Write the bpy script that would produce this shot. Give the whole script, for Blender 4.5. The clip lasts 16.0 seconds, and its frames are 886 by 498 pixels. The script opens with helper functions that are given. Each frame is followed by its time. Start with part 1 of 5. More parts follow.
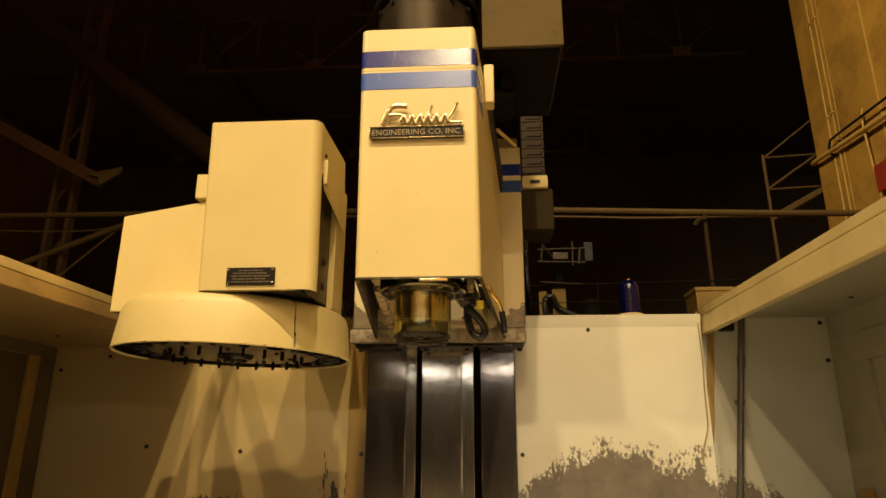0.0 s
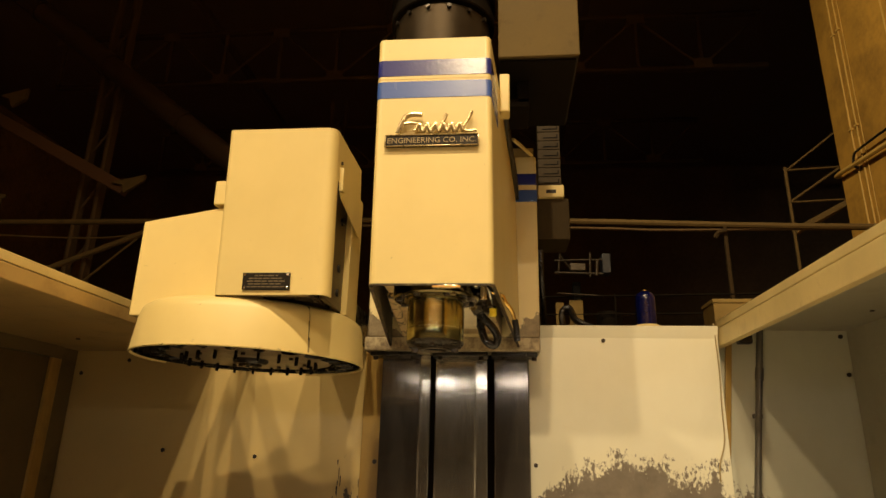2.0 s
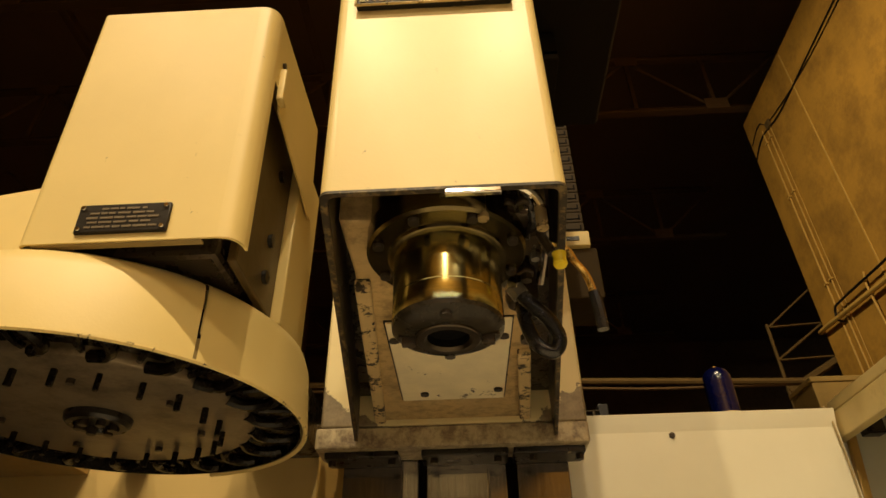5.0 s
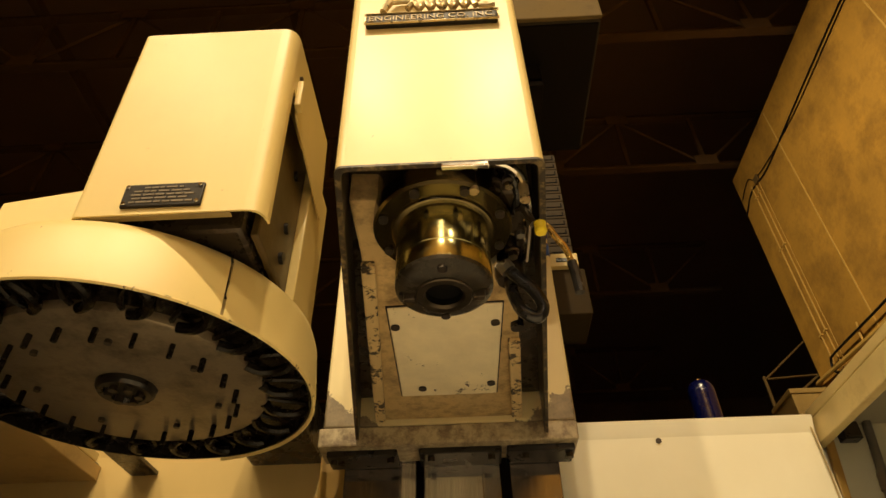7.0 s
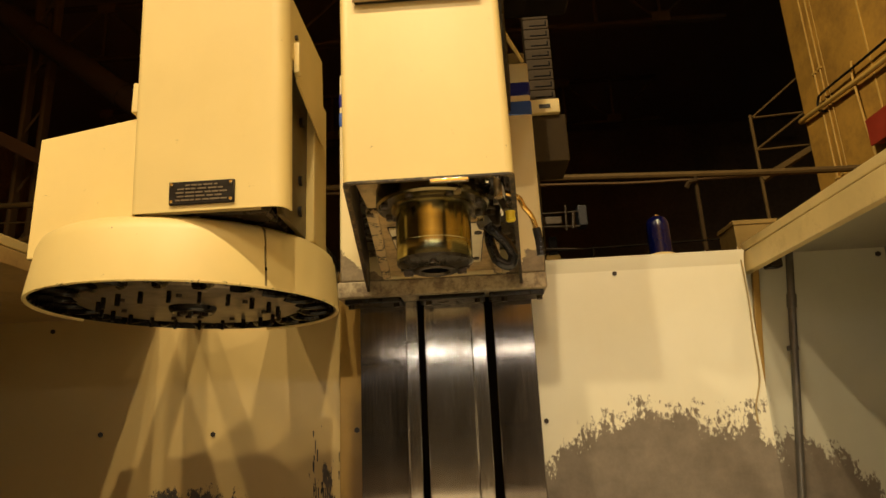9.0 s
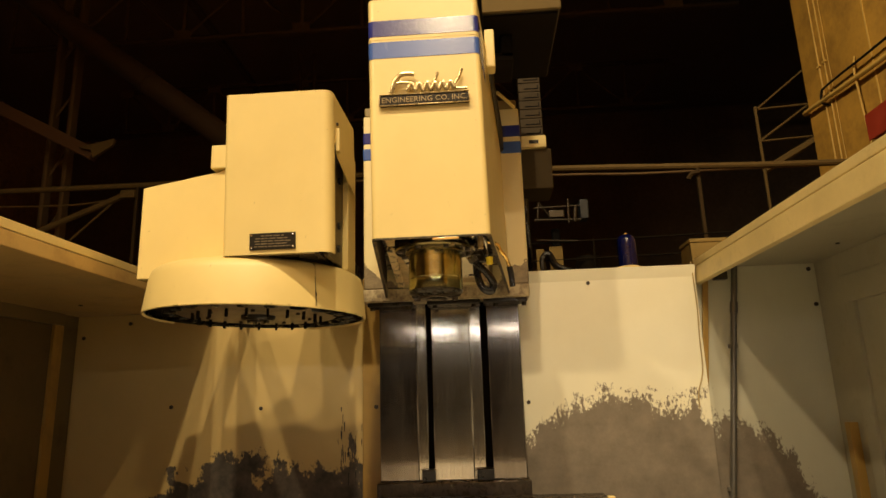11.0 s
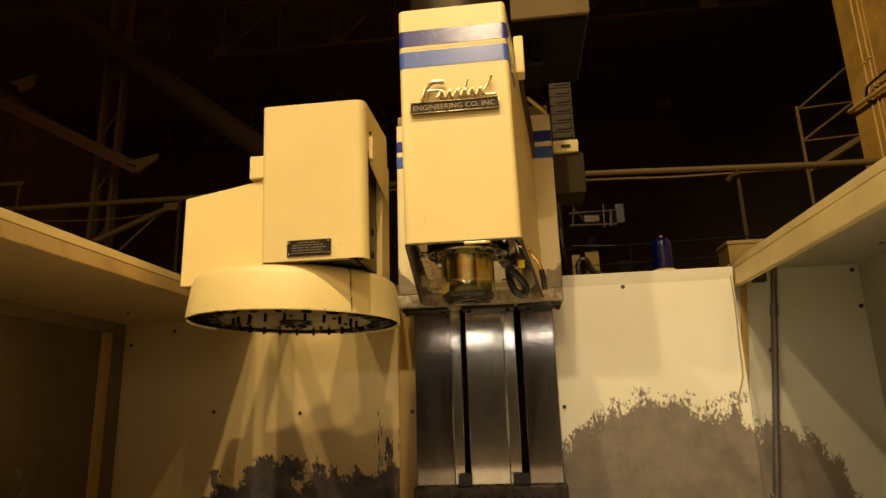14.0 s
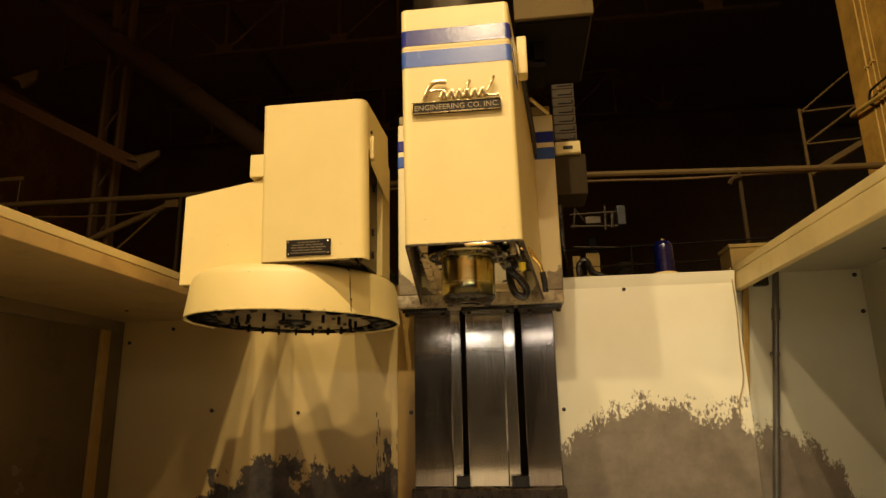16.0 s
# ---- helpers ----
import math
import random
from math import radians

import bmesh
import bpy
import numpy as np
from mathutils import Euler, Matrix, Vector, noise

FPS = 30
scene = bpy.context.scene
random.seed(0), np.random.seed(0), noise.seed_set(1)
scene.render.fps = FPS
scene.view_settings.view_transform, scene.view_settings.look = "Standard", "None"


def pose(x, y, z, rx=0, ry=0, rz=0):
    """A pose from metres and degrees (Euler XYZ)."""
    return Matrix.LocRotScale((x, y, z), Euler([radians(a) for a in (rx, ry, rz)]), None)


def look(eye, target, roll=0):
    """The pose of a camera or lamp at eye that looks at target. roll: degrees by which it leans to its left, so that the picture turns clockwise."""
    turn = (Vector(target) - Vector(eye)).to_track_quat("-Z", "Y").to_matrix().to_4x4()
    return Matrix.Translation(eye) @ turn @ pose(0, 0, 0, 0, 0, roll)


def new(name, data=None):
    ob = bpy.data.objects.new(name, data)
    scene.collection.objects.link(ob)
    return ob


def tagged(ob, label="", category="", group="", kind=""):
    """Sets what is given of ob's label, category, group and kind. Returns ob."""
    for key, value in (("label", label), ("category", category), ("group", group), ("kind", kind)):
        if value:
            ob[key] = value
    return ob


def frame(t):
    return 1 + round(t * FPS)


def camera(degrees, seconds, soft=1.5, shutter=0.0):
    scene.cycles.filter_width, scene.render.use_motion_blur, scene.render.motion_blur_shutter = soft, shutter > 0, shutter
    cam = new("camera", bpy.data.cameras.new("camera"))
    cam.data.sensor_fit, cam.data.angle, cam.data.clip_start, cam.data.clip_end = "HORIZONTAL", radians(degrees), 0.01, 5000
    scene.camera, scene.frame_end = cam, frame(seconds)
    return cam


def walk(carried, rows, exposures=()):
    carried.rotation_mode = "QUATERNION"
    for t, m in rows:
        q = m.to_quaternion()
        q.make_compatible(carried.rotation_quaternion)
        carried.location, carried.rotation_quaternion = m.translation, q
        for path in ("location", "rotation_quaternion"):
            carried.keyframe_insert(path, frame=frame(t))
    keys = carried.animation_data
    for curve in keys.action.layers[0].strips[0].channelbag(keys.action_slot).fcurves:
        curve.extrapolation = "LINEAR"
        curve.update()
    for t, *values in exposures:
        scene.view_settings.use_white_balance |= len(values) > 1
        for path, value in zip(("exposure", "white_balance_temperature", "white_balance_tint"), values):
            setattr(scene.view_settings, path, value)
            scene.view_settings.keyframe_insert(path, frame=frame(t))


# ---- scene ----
cam = camera(70.0, 16.0)
PATH = [
    (0, (0.183, 0.335, 1.201), (0.052, 2.247, 1.772), 0.2),
    (0.5, (0.189, 0.34, 1.2), (0.048, 2.248, 1.781), 0.4),
    (1, (0.193, 0.345, 1.194), (0.041, 2.249, 1.786), 1.1),
    (1.5, (0.195, 0.333, 1.194), (0.022, 2.235, 1.787), 1.5),
    (2, (0.196, 0.33, 1.19), (0.009, 2.228, 1.792), 1.3),
    (2.5, (0.172, 0.404, 1.189), (-0.019, 2.295, 1.812), 1.0),
    (3, (0.094, 0.697, 1.194), (0.001, 2.592, 1.827), 0.1),
    (3.5, (0.033, 0.946, 1.216), (0.039, 2.771, 2.033), 0.02),
    (4, (0.030, 1.190, 1.186), (-0.029, 2.961, 2.113), -0.82),
    (4.5, (0.028, 1.317, 1.123), (-0.040, 3.025, 2.161), -1.09),
    (7, (0.026, 1.288, 0.845), (-0.021, 2.822, 2.128), -1.35),
    (7.5, (0.027, 1.257, 0.898), (-0.022, 2.834, 2.126), -0.99),
    (8, (0.023, 1.179, 0.994), (-0.062, 2.920, 1.975), -0.19),
    (8.5, (0.046, 1.012, 1.129), (-0.021, 2.922, 1.718), -2.63),
    (11, (0.141, 0.224, 1.165), (0.024, 2.168, 1.62), -1.8),
    (11.5, (0.171, 0.217, 1.154), (-0.006, 2.15, 1.633), -1.6),
    (12, (0.158, 0.208, 1.149), (-0.051, 2.136, 1.642), -1.4),
    (12.5, (0.15, 0.214, 1.152), (-0.059, 2.142, 1.64), -1.3),
    (13, (0.158, 0.214, 1.15), (-0.06, 2.142, 1.636), -1.4),
    (13.5, (0.156, 0.204, 1.144), (-0.065, 2.131, 1.629), -1.8),
    (14, (0.154, 0.2, 1.147), (-0.074, 2.127, 1.63), -1.8),
    (14.5, (0.155, 0.204, 1.146), (-0.076, 2.131, 1.63), -1.6),
    (15, (0.149, 0.205, 1.146), (-0.08, 2.131, 1.632), -1.6),
    (15.5, (0.149, 0.206, 1.144), (-0.083, 2.131, 1.633), -1.6),
    (16, (0.153, 0.212, 1.156), (-0.077, 2.139, 1.637), -1.2),
]
walk(cam, [(t, look(eye, target, roll)) for t, eye, target, roll in PATH],
     [(0, -0.77), (3.5, -0.83), (4.5, -0.95), (7, -0.64), (8.0, -0.58), (8.6, -0.68), (10.5, -0.70), (12, -0.70), (16, -0.70)])

# ---- world, lights ----
world = bpy.data.worlds.new("hall_night")
world.use_nodes = True
bg = world.node_tree.nodes["Background"]
bg.inputs["Color"].default_value = (0.016, 0.012, 0.009, 1)
bg.inputs["Strength"].default_value = 0.25
scene.world = world

LAMP_COLOUR = (1.0, 0.765, 0.445)
# high-bay lamps of the hall: x, y, z, watts
LAMPS = [(0.8, -3.2, 9.0, 860), (3.2, -6.5, 9.0, 300), (-1.25, -3.2, 9.0, 640), (-3.9, -3.2, 9.0, 640), (-6.9, -3.2, 9.0, 260), (-0.33, -8.1, 9.13, 860)]
FLOOD = (-0.5, 4.4, 10.6, 4900)


# ---- materials ----
def nodes_of(name):
    m = bpy.data.materials.new(name)
    m.use_nodes = True
    t = m.node_tree
    return m, t, t.nodes["Principled BSDF"]


def noise_node(t, scale, detail=4.0, rough=0.6, stretch=None):
    co = t.nodes.new("ShaderNodeTexCoord")
    n = t.nodes.new("ShaderNodeTexNoise")
    n.inputs["Scale"].default_value = scale
    n.inputs["Detail"].default_value = detail
    n.inputs["Roughness"].default_value = rough
    if stretch:
        mp = t.nodes.new("ShaderNodeMapping")
        mp.inputs["Scale"].default_value = stretch
        t.links.new(co.outputs["Object"], mp.inputs["Vector"])
        t.links.new(mp.outputs["Vector"], n.inputs["Vector"])
    else:
        t.links.new(co.outputs["Object"], n.inputs["Vector"])
    return n


def ramp_node(t, src, a, b, ca, cb):
    r = t.nodes.new("ShaderNodeValToRGB")
    r.color_ramp.elements[0].position, r.color_ramp.elements[1].position = a, b
    r.color_ramp.elements[0].color, r.color_ramp.elements[1].color = (*ca, 1), (*cb, 1)
    t.links.new(src, r.inputs["Fac"])
    return r


def mix_node(t, fac, a, b, blend="MIX"):
    m = t.nodes.new("ShaderNodeMix")
    m.data_type, m.blend_type = "RGBA", blend
    for src, k in ((fac, 0), (a, 6), (b, 7)):
        if isinstance(src, (int, float)):
            m.inputs[k].default_value = src
        elif isinstance(src, tuple):
            m.inputs[k].default_value = (*src, 1)
        else:
            t.links.new(src, m.inputs[k])
    return m.outputs[2]


def bump_node(t, p, height, strength, dist):
    b = t.nodes.new("ShaderNodeBump")
    b.inputs["Strength"].default_value, b.inputs["Distance"].default_value = strength, dist
    t.links.new(height, b.inputs["Height"])
    t.links.new(b.outputs["Normal"], p.inputs["Normal"])


def surface(name, colour, rough=0.5, metal=0.0, dirt=None, dirt_at=(0.55, 0.75), scale=6.0, fine=120.0, bump=0.1, vary=0.12,
            stretch=None, coat=0.0, dirt_rough=0.7):
    """A surface with grain at two scales: slow tone changes, fine relief, and dirt in patches."""
    m, t, p = nodes_of(name)
    big = noise_node(t, scale, 5, 0.65, stretch)
    small = noise_node(t, fine, 3, 0.6, stretch)
    lo = tuple(c * (1 - vary) for c in colour)
    hi = tuple(min(1, c * (1 + vary)) for c in colour)
    col = ramp_node(t, big.outputs["Fac"], 0.3, 0.7, lo, hi).outputs["Color"]
    col = mix_node(t, vary * 0.7, col, ramp_node(t, small.outputs["Fac"], 0.35, 0.65, lo, hi).outputs["Color"])
    if dirt:
        d = noise_node(t, scale * 1.7, 8, 0.72, stretch)
        k = ramp_node(t, d.outputs["Fac"], dirt_at[0], dirt_at[1], (0, 0, 0), (1, 1, 1)).outputs["Color"]
        col = mix_node(t, k, col, dirt)
    t.links.new(col, p.inputs["Base Color"])
    r = ramp_node(t, big.outputs["Fac"], 0.3, 0.7, (rough * 0.8,) * 3, (min(1, rough * 1.2),) * 3)
    t.links.new(r.outputs["Color"], p.inputs["Roughness"])
    p.inputs["Metallic"].default_value = metal
    p.inputs["Coat Weight"].default_value = coat
    p.inputs["Coat Roughness"].default_value = 0.12
    bump_node(t, p, small.outputs["Fac"], bump, 0.002)
    return m


CREAM = (0.73, 0.585, 0.245)


def machine_paint(name, colour, rough=0.46, chips=0.69, orange_peel=0.10, peel_scale=260):
    """Enamel with orange peel, faint oily streaks and small chips."""
    m, t, p = nodes_of(name)
    big = noise_node(t, 2.2, 5, 0.6)
    streak = noise_node(t, 4.0, 4, 0.6, (2.0, 2.0, 0.7))
    peel = noise_node(t, peel_scale, 2, 0.5)
    chip = noise_node(t, 42, 6, 0.75)
    lo, hi = tuple(c * 0.93 for c in colour), tuple(min(1, c * 1.04) for c in colour)
    col = ramp_node(t, big.outputs["Fac"], 0.3, 0.7, lo, hi).outputs["Color"]
    oily = tuple(c * k for c, k in zip(colour, (0.84, 0.78, 0.62)))
    s = ramp_node(t, streak.outputs["Fac"], 0.55, 0.85, (0, 0, 0), (0.16, 0.16, 0.16)).outputs["Color"]
    col = mix_node(t, s, col, oily)
    c = ramp_node(t, chip.outputs["Fac"], chips, chips + 0.015, (0, 0, 0), (1, 1, 1)).outputs["Color"]
    col = mix_node(t, c, col, (0.12, 0.09, 0.06))
    t.links.new(col, p.inputs["Base Color"])
    r = ramp_node(t, streak.outputs["Fac"], 0.3, 0.7, (rough * 1.08,) * 3, (rough * 0.9,) * 3)
    t.links.new(r.outputs["Color"], p.inputs["Roughness"])
    bump_node(t, p, peel.outputs["Fac"], orange_peel, 0.0012)
    return m


def worn_panel_paint(name, lo, hi, oil):
    """Cream enclosure paint, worn through to grey primer and black stain low on the sheet by years of coolant spray."""
    m, t, p = nodes_of(name)
    co = t.nodes.new("ShaderNodeTexCoord")
    sep = t.nodes.new("ShaderNodeSeparateXYZ")
    t.links.new(co.outputs["Object"], sep.inputs[0])
    edge = noise_node(t, 3.1, 4, 0.55)
    flake = noise_node(t, 12, 9, 0.76, (1, 1, 0.6))

    def math_node(op, a, b=0.0, c=0.0):
        n = t.nodes.new("ShaderNodeMath")
        n.operation = op
        for i, v in enumerate((a, b, c)):
            if isinstance(v, (int, float)):
                n.inputs[i].default_value = v
            else:
                t.links.new(v, n.inputs[i])
        return n.outputs[0]

    # wear line: highest round x = 0.85, falling off to both sides; on the tool changer's side it stays lower
    bell = math_node("SUBTRACT", sep.outputs["X"], 0.86)
    bell = math_node("MULTIPLY", math_node("POWER", math_node("ABSOLUTE", bell), 2.6), 0.80)
    right = math_node("SUBTRACT", 1.15, bell)
    heap = math_node("MAXIMUM", math_node("SUBTRACT", 1.0, math_node("MULTIPLY", math_node("ABSOLUTE", math_node("ADD", sep.outputs["X"], 1.13)), 3.2)), 0.0)
    left = math_node("ADD", math_node("ADD", 0.83, math_node("MULTIPLY", heap, 0.15)), math_node("MULTIPLY", math_node("MINIMUM", math_node("ADD", sep.outputs["X"], 1.38), 0.0), 0.9))
    side = math_node("GREATER_THAN", sep.outputs["X"], 0.0)
    line = math_node("ADD", math_node("MULTIPLY", right, side), math_node("MULTIPLY", math_node("SUBTRACT", 1.0, side), left))
    speck = noise_node(t, 62, 7, 0.7, (1.2, 1, 0.7))
    blob = noise_node(t, 6.5, 4, 0.55)

    def rough_edge(big, k1, k2, k3):
        out = math_node("MULTIPLY", math_node("SUBTRACT", big.outputs["Fac"], 0.5), k1)
        out = math_node("ADD", out, math_node("MULTIPLY", math_node("SUBTRACT", flake.outputs["Fac"], 0.5), k2))
        return math_node("ADD", out, math_node("MULTIPLY", math_node("SUBTRACT", speck.outputs["Fac"], 0.5), k3))

    ragged = math_node("MULTIPLY", rough_edge(edge, 0.40, 0.40, 0.26), side)
    smeared = math_node("MULTIPLY", rough_edge(blob, 0.55, 0.14, 0.20), math_node("SUBTRACT", 1.0, side))
    line = math_node("ADD", line, math_node("ADD", ragged, smeared))
    # black drips beside the column on the tool changer's side
    drip = noise_node(t, 26, 6, 0.7, (1.6, 1, 0.42))
    near = math_node("MULTIPLY", math_node("ABSOLUTE", math_node("ADD", sep.outputs["X"], 0.52)), 2.6)
    high = math_node("MULTIPLY", math_node("MAXIMUM", math_node("SUBTRACT", sep.outputs["Z"], 0.78), 0.0), 0.55)
    drips = math_node("SUBTRACT", math_node("SUBTRACT", drip.outputs["Fac"], near), high)
    drips = math_node("GREATER_THAN", drips, 0.405)
    below = math_node("MULTIPLY", math_node("SUBTRACT", line, sep.outputs["Z"]), 38.0)
    below = math_node("MAXIMUM", math_node("MINIMUM", math_node("MAXIMUM", below, 0.0), 1.0), drips)
    big = noise_node(t, 1.6, 5, 0.6)
    run = noise_node(t, 5.0, 5, 0.6, (2, 2, 0.5))
    cream = ramp_node(t, big.outputs["Fac"], 0.3, 0.7, lo, hi).outputs["Color"]
    k = ramp_node(t, run.outputs["Fac"], 0.5, 0.8, (0, 0, 0), (0.10, 0.10, 0.10)).outputs["Color"]
    cream = mix_node(t, k, cream, oil)
    grey = ramp_node(t, noise_node(t, 9, 6, 0.7).outputs["Fac"], 0.3, 0.75, (0.155, 0.130, 0.100), (0.26, 0.222, 0.172)).outputs["Color"]
    black = ramp_node(t, noise_node(t, 11, 6, 0.7).outputs["Fac"], 0.35, 0.7, (0.03, 0.026, 0.022), (0.12, 0.10, 0.08)).outputs["Color"]
    worn = mix_node(t, side, black, grey)
    t.links.new(mix_node(t, below, cream, worn), p.inputs["Base Color"])
    rr = math_node("ADD", 0.30, math_node("MULTIPLY", below, 0.3))
    t.links.new(rr, p.inputs["Roughness"])
    bump_node(t, p, noise_node(t, 90, 3, 0.6).outputs["Fac"], 0.08, 0.002)
    return m


def ground_steel(name, colour, rough, aniso_streak=(1, 1, 60)):
    m, t, p = nodes_of(name)
    line = noise_node(t, 9, 4, 0.7, aniso_streak)
    blot = noise_node(t, 5, 6, 0.7, (1, 1, 0.4))
    a = ramp_node(t, line.outputs["Fac"], 0.3, 0.7, tuple(c * 0.6 for c in colour), colour).outputs["Color"]
    k = ramp_node(t, blot.outputs["Fac"], 0.5, 0.75, (0, 0, 0), (0.6, 0.6, 0.6)).outputs["Color"]
    a = mix_node(t, k, a, tuple(c * q for c, q in zip(colour, (0.55, 0.46, 0.36))))
    t.links.new(a, p.inputs["Base Color"])
    p.inputs["Metallic"].default_value = 1.0
    r = ramp_node(t, blot.outputs["Fac"], 0.3, 0.7, (rough * 0.85,) * 3, (rough * 1.25,) * 3)
    t.links.new(r.outputs["Color"], p.inputs["Roughness"])
    bump_node(t, p, line.outputs["Fac"], 0.12, 0.0008)
    return m


def way_steel(name, colour, rough, metal):
    """Ground way steel: fine vertical grinding lines, longer scratches and oily smudges."""
    m, t, p = nodes_of(name)
    long = noise_node(t, 9, 5, 0.65, (14, 14, 0.25))
    fine = noise_node(t, 9, 4, 0.7, (75, 75, 0.9))
    smudge = noise_node(t, 6, 6, 0.65, (1.6, 1.0, 0.5))
    a = ramp_node(t, long.outputs["Fac"], 0.32, 0.68, tuple(c * 0.50 for c in colour), tuple(c * 1.15 for c in colour)).outputs["Color"]
    b = ramp_node(t, fine.outputs["Fac"], 0.35, 0.65, tuple(c * 0.45 for c in colour), tuple(c * 1.3 for c in colour)).outputs["Color"]
    col = mix_node(t, 0.5, a, b)
    k = ramp_node(t, smudge.outputs["Fac"], 0.48, 0.72, (0, 0, 0), (0.55, 0.55, 0.55)).outputs["Color"]
    col = mix_node(t, k, col, tuple(c * q for c, q in zip(colour, (0.42, 0.36, 0.29))))
    t.links.new(col, p.inputs["Base Color"])
    p.inputs["Metallic"].default_value = metal
    p.inputs["Anisotropic"].default_value = 0.96
    tangent = t.nodes.new("ShaderNodeTangent")
    tangent.direction_type, tangent.axis = "RADIAL", "Z"
    t.links.new(tangent.outputs["Tangent"], p.inputs["Tangent"])
    r = ramp_node(t, fine.outputs["Fac"], 0.3, 0.7, (rough * 0.75,) * 3, (rough * 1.5,) * 3)
    t.links.new(r.outputs["Color"], p.inputs["Roughness"])
    ground = noise_node(t, 9, 3, 0.6, (34, 34, 0.06))
    both = t.nodes.new("ShaderNodeMath")
    both.operation = "MULTIPLY_ADD"
    both.inputs[1].default_value = 0.25
    t.links.new(fine.outputs["Fac"], both.inputs[0])
    t.links.new(ground.outputs["Fac"], both.inputs[2])
    bump_node(t, p, both.outputs[0], 0.22, 0.0012)
    return m


M_CREAM = machine_paint("cream_enamel", CREAM, 0.44)
M_HOOD = machine_paint("glossy_cream_enamel", CREAM, 0.44)
M_HOOD.node_tree.nodes["Principled BSDF"].inputs["Coat Weight"].default_value = 0.32
M_HOOD.node_tree.nodes["Principled BSDF"].inputs["Coat Roughness"].default_value = 0.24
M_HOOD.node_tree.nodes["Principled BSDF"].inputs["Coat IOR"].default_value = 1.2


def peeled_paint(name, colour, bare, centre, half, low, reach):
    """Enamel peeled to bare grey at the two lower corners of a cover."""
    m = machine_paint(name, colour)
    t = m.node_tree
    p = t.nodes["Principled BSDF"]
    co = t.nodes.new("ShaderNodeTexCoord")
    sep = t.nodes.new("ShaderNodeSeparateXYZ")
    t.links.new(co.outputs["Object"], sep.inputs[0])

    def calc(op, a, b):
        n = t.nodes.new("ShaderNodeMath")
        n.operation = op
        for i, v in enumerate((a, b)):
            if isinstance(v, (int, float)):
                n.inputs[i].default_value = v
            else:
                t.links.new(v, n.inputs[i])
        return n.outputs[0]

    rag = noise_node(t, 24, 7, 0.7)
    out = calc("ABSOLUTE", calc("SUBTRACT", sep.outputs["X"], centre), 0.0)
    edge = calc("SUBTRACT", half, out)
    high = calc("SUBTRACT", sep.outputs["Z"], low)
    away = calc("ADD", calc("MULTIPLY", edge, 0.7), high)
    away = calc("ADD", away, calc("MULTIPLY", calc("SUBTRACT", rag.outputs["Fac"], 0.5), reach * 1.4))
    k = calc("LESS_THAN", away, reach)
    old = p.inputs["Base Color"].links[0].from_socket
    tone = ramp_node(t, noise_node(t, 30, 5, 0.7).outputs["Fac"], 0.3, 0.7, tuple(c * 0.5 for c in bare), bare).outputs["Color"]
    t.links.new(mix_node(t, k, old, tone), p.inputs["Base Color"])
    return m


M_SADDLE_COVER = peeled_paint("peeled_saddle_enamel", (0.76, 0.65, 0.36), (0.34, 0.27, 0.17), -0.022, 0.38, 1.655, 0.115)
M_CREAM_DULL = machine_paint("cream_enamel_dull", (0.70, 0.57, 0.27), 0.5, 0.66)
M_NAVY = machine_paint("navy_stripe", (0.024, 0.032, 0.22), 0.20, 0.9, 0.30, 120)
M_BLUE = machine_paint("blue_stripe", (0.05, 0.115, 0.42), 0.26, 0.9, 0.25, 95)
M_PANEL = worn_panel_paint("worn_enclosure_paint", (0.78, 0.75, 0.58), (0.86, 0.83, 0.66), (0.66, 0.59, 0.41))
# yellower paint behind the tool changer, also darkened for the shade there
M_PANEL_YELLOW_SHADE = worn_panel_paint("yellowed_shaded_paint", (0.52, 0.39, 0.16), (0.60, 0.45, 0.19), (0.38, 0.26, 0.09))
M_PANEL_GREY = worn_panel_paint("greyed_enclosure_paint", (0.60, 0.60, 0.49), (0.69, 0.69, 0.56), (0.50, 0.47, 0.35))
M_WALL_PAINT = surface("enclosure_grey_cream", (0.40, 0.38, 0.29), 0.42, dirt=(0.33, 0.30, 0.21), scale=2.5, bump=0.06)
M_LIP = surface("lip_cream", (0.74, 0.60, 0.28), 0.4, dirt=(0.50, 0.38, 0.16), dirt_at=(0.58, 0.8), scale=3)
M_WAY = way_steel("ground_way_steel", (0.54, 0.51, 0.46), 0.12, 0.76)
M_WAY_DARK = way_steel("dark_way_steel", (0.235, 0.21, 0.19), 0.11, 0.76)
M_DULL = surface("dull_black_metal", (0.009, 0.0065, 0.004), 0.7, scale=12, bump=0.2, vary=0.3)
M_STEEL = ground_steel("spindle_steel", (0.50, 0.46, 0.22), 0.17, (1, 1, 8))
M_NOSE = ground_steel("spindle_nose_steel", (0.10, 0.085, 0.065), 0.34, (1, 1, 8))
M_CHROME = surface("chrome", (0.86, 0.82, 0.74), 0.12, 1.0, scale=30, bump=0.03, vary=0.05)
M_CASTING = surface("grimy_casting_paint", (0.56, 0.41, 0.195), 0.42, dirt=(0.15, 0.10, 0.045), dirt_at=(0.46, 0.70), scale=10, bump=0.5)
M_COVER = surface("access_cover_paint", (0.84, 0.76, 0.54), 0.42, dirt=(0.10, 0.075, 0.05), dirt_at=(0.625, 0.64), scale=9, bump=0.1)
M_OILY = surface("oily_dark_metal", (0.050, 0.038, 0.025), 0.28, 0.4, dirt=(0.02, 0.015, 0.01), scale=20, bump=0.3)
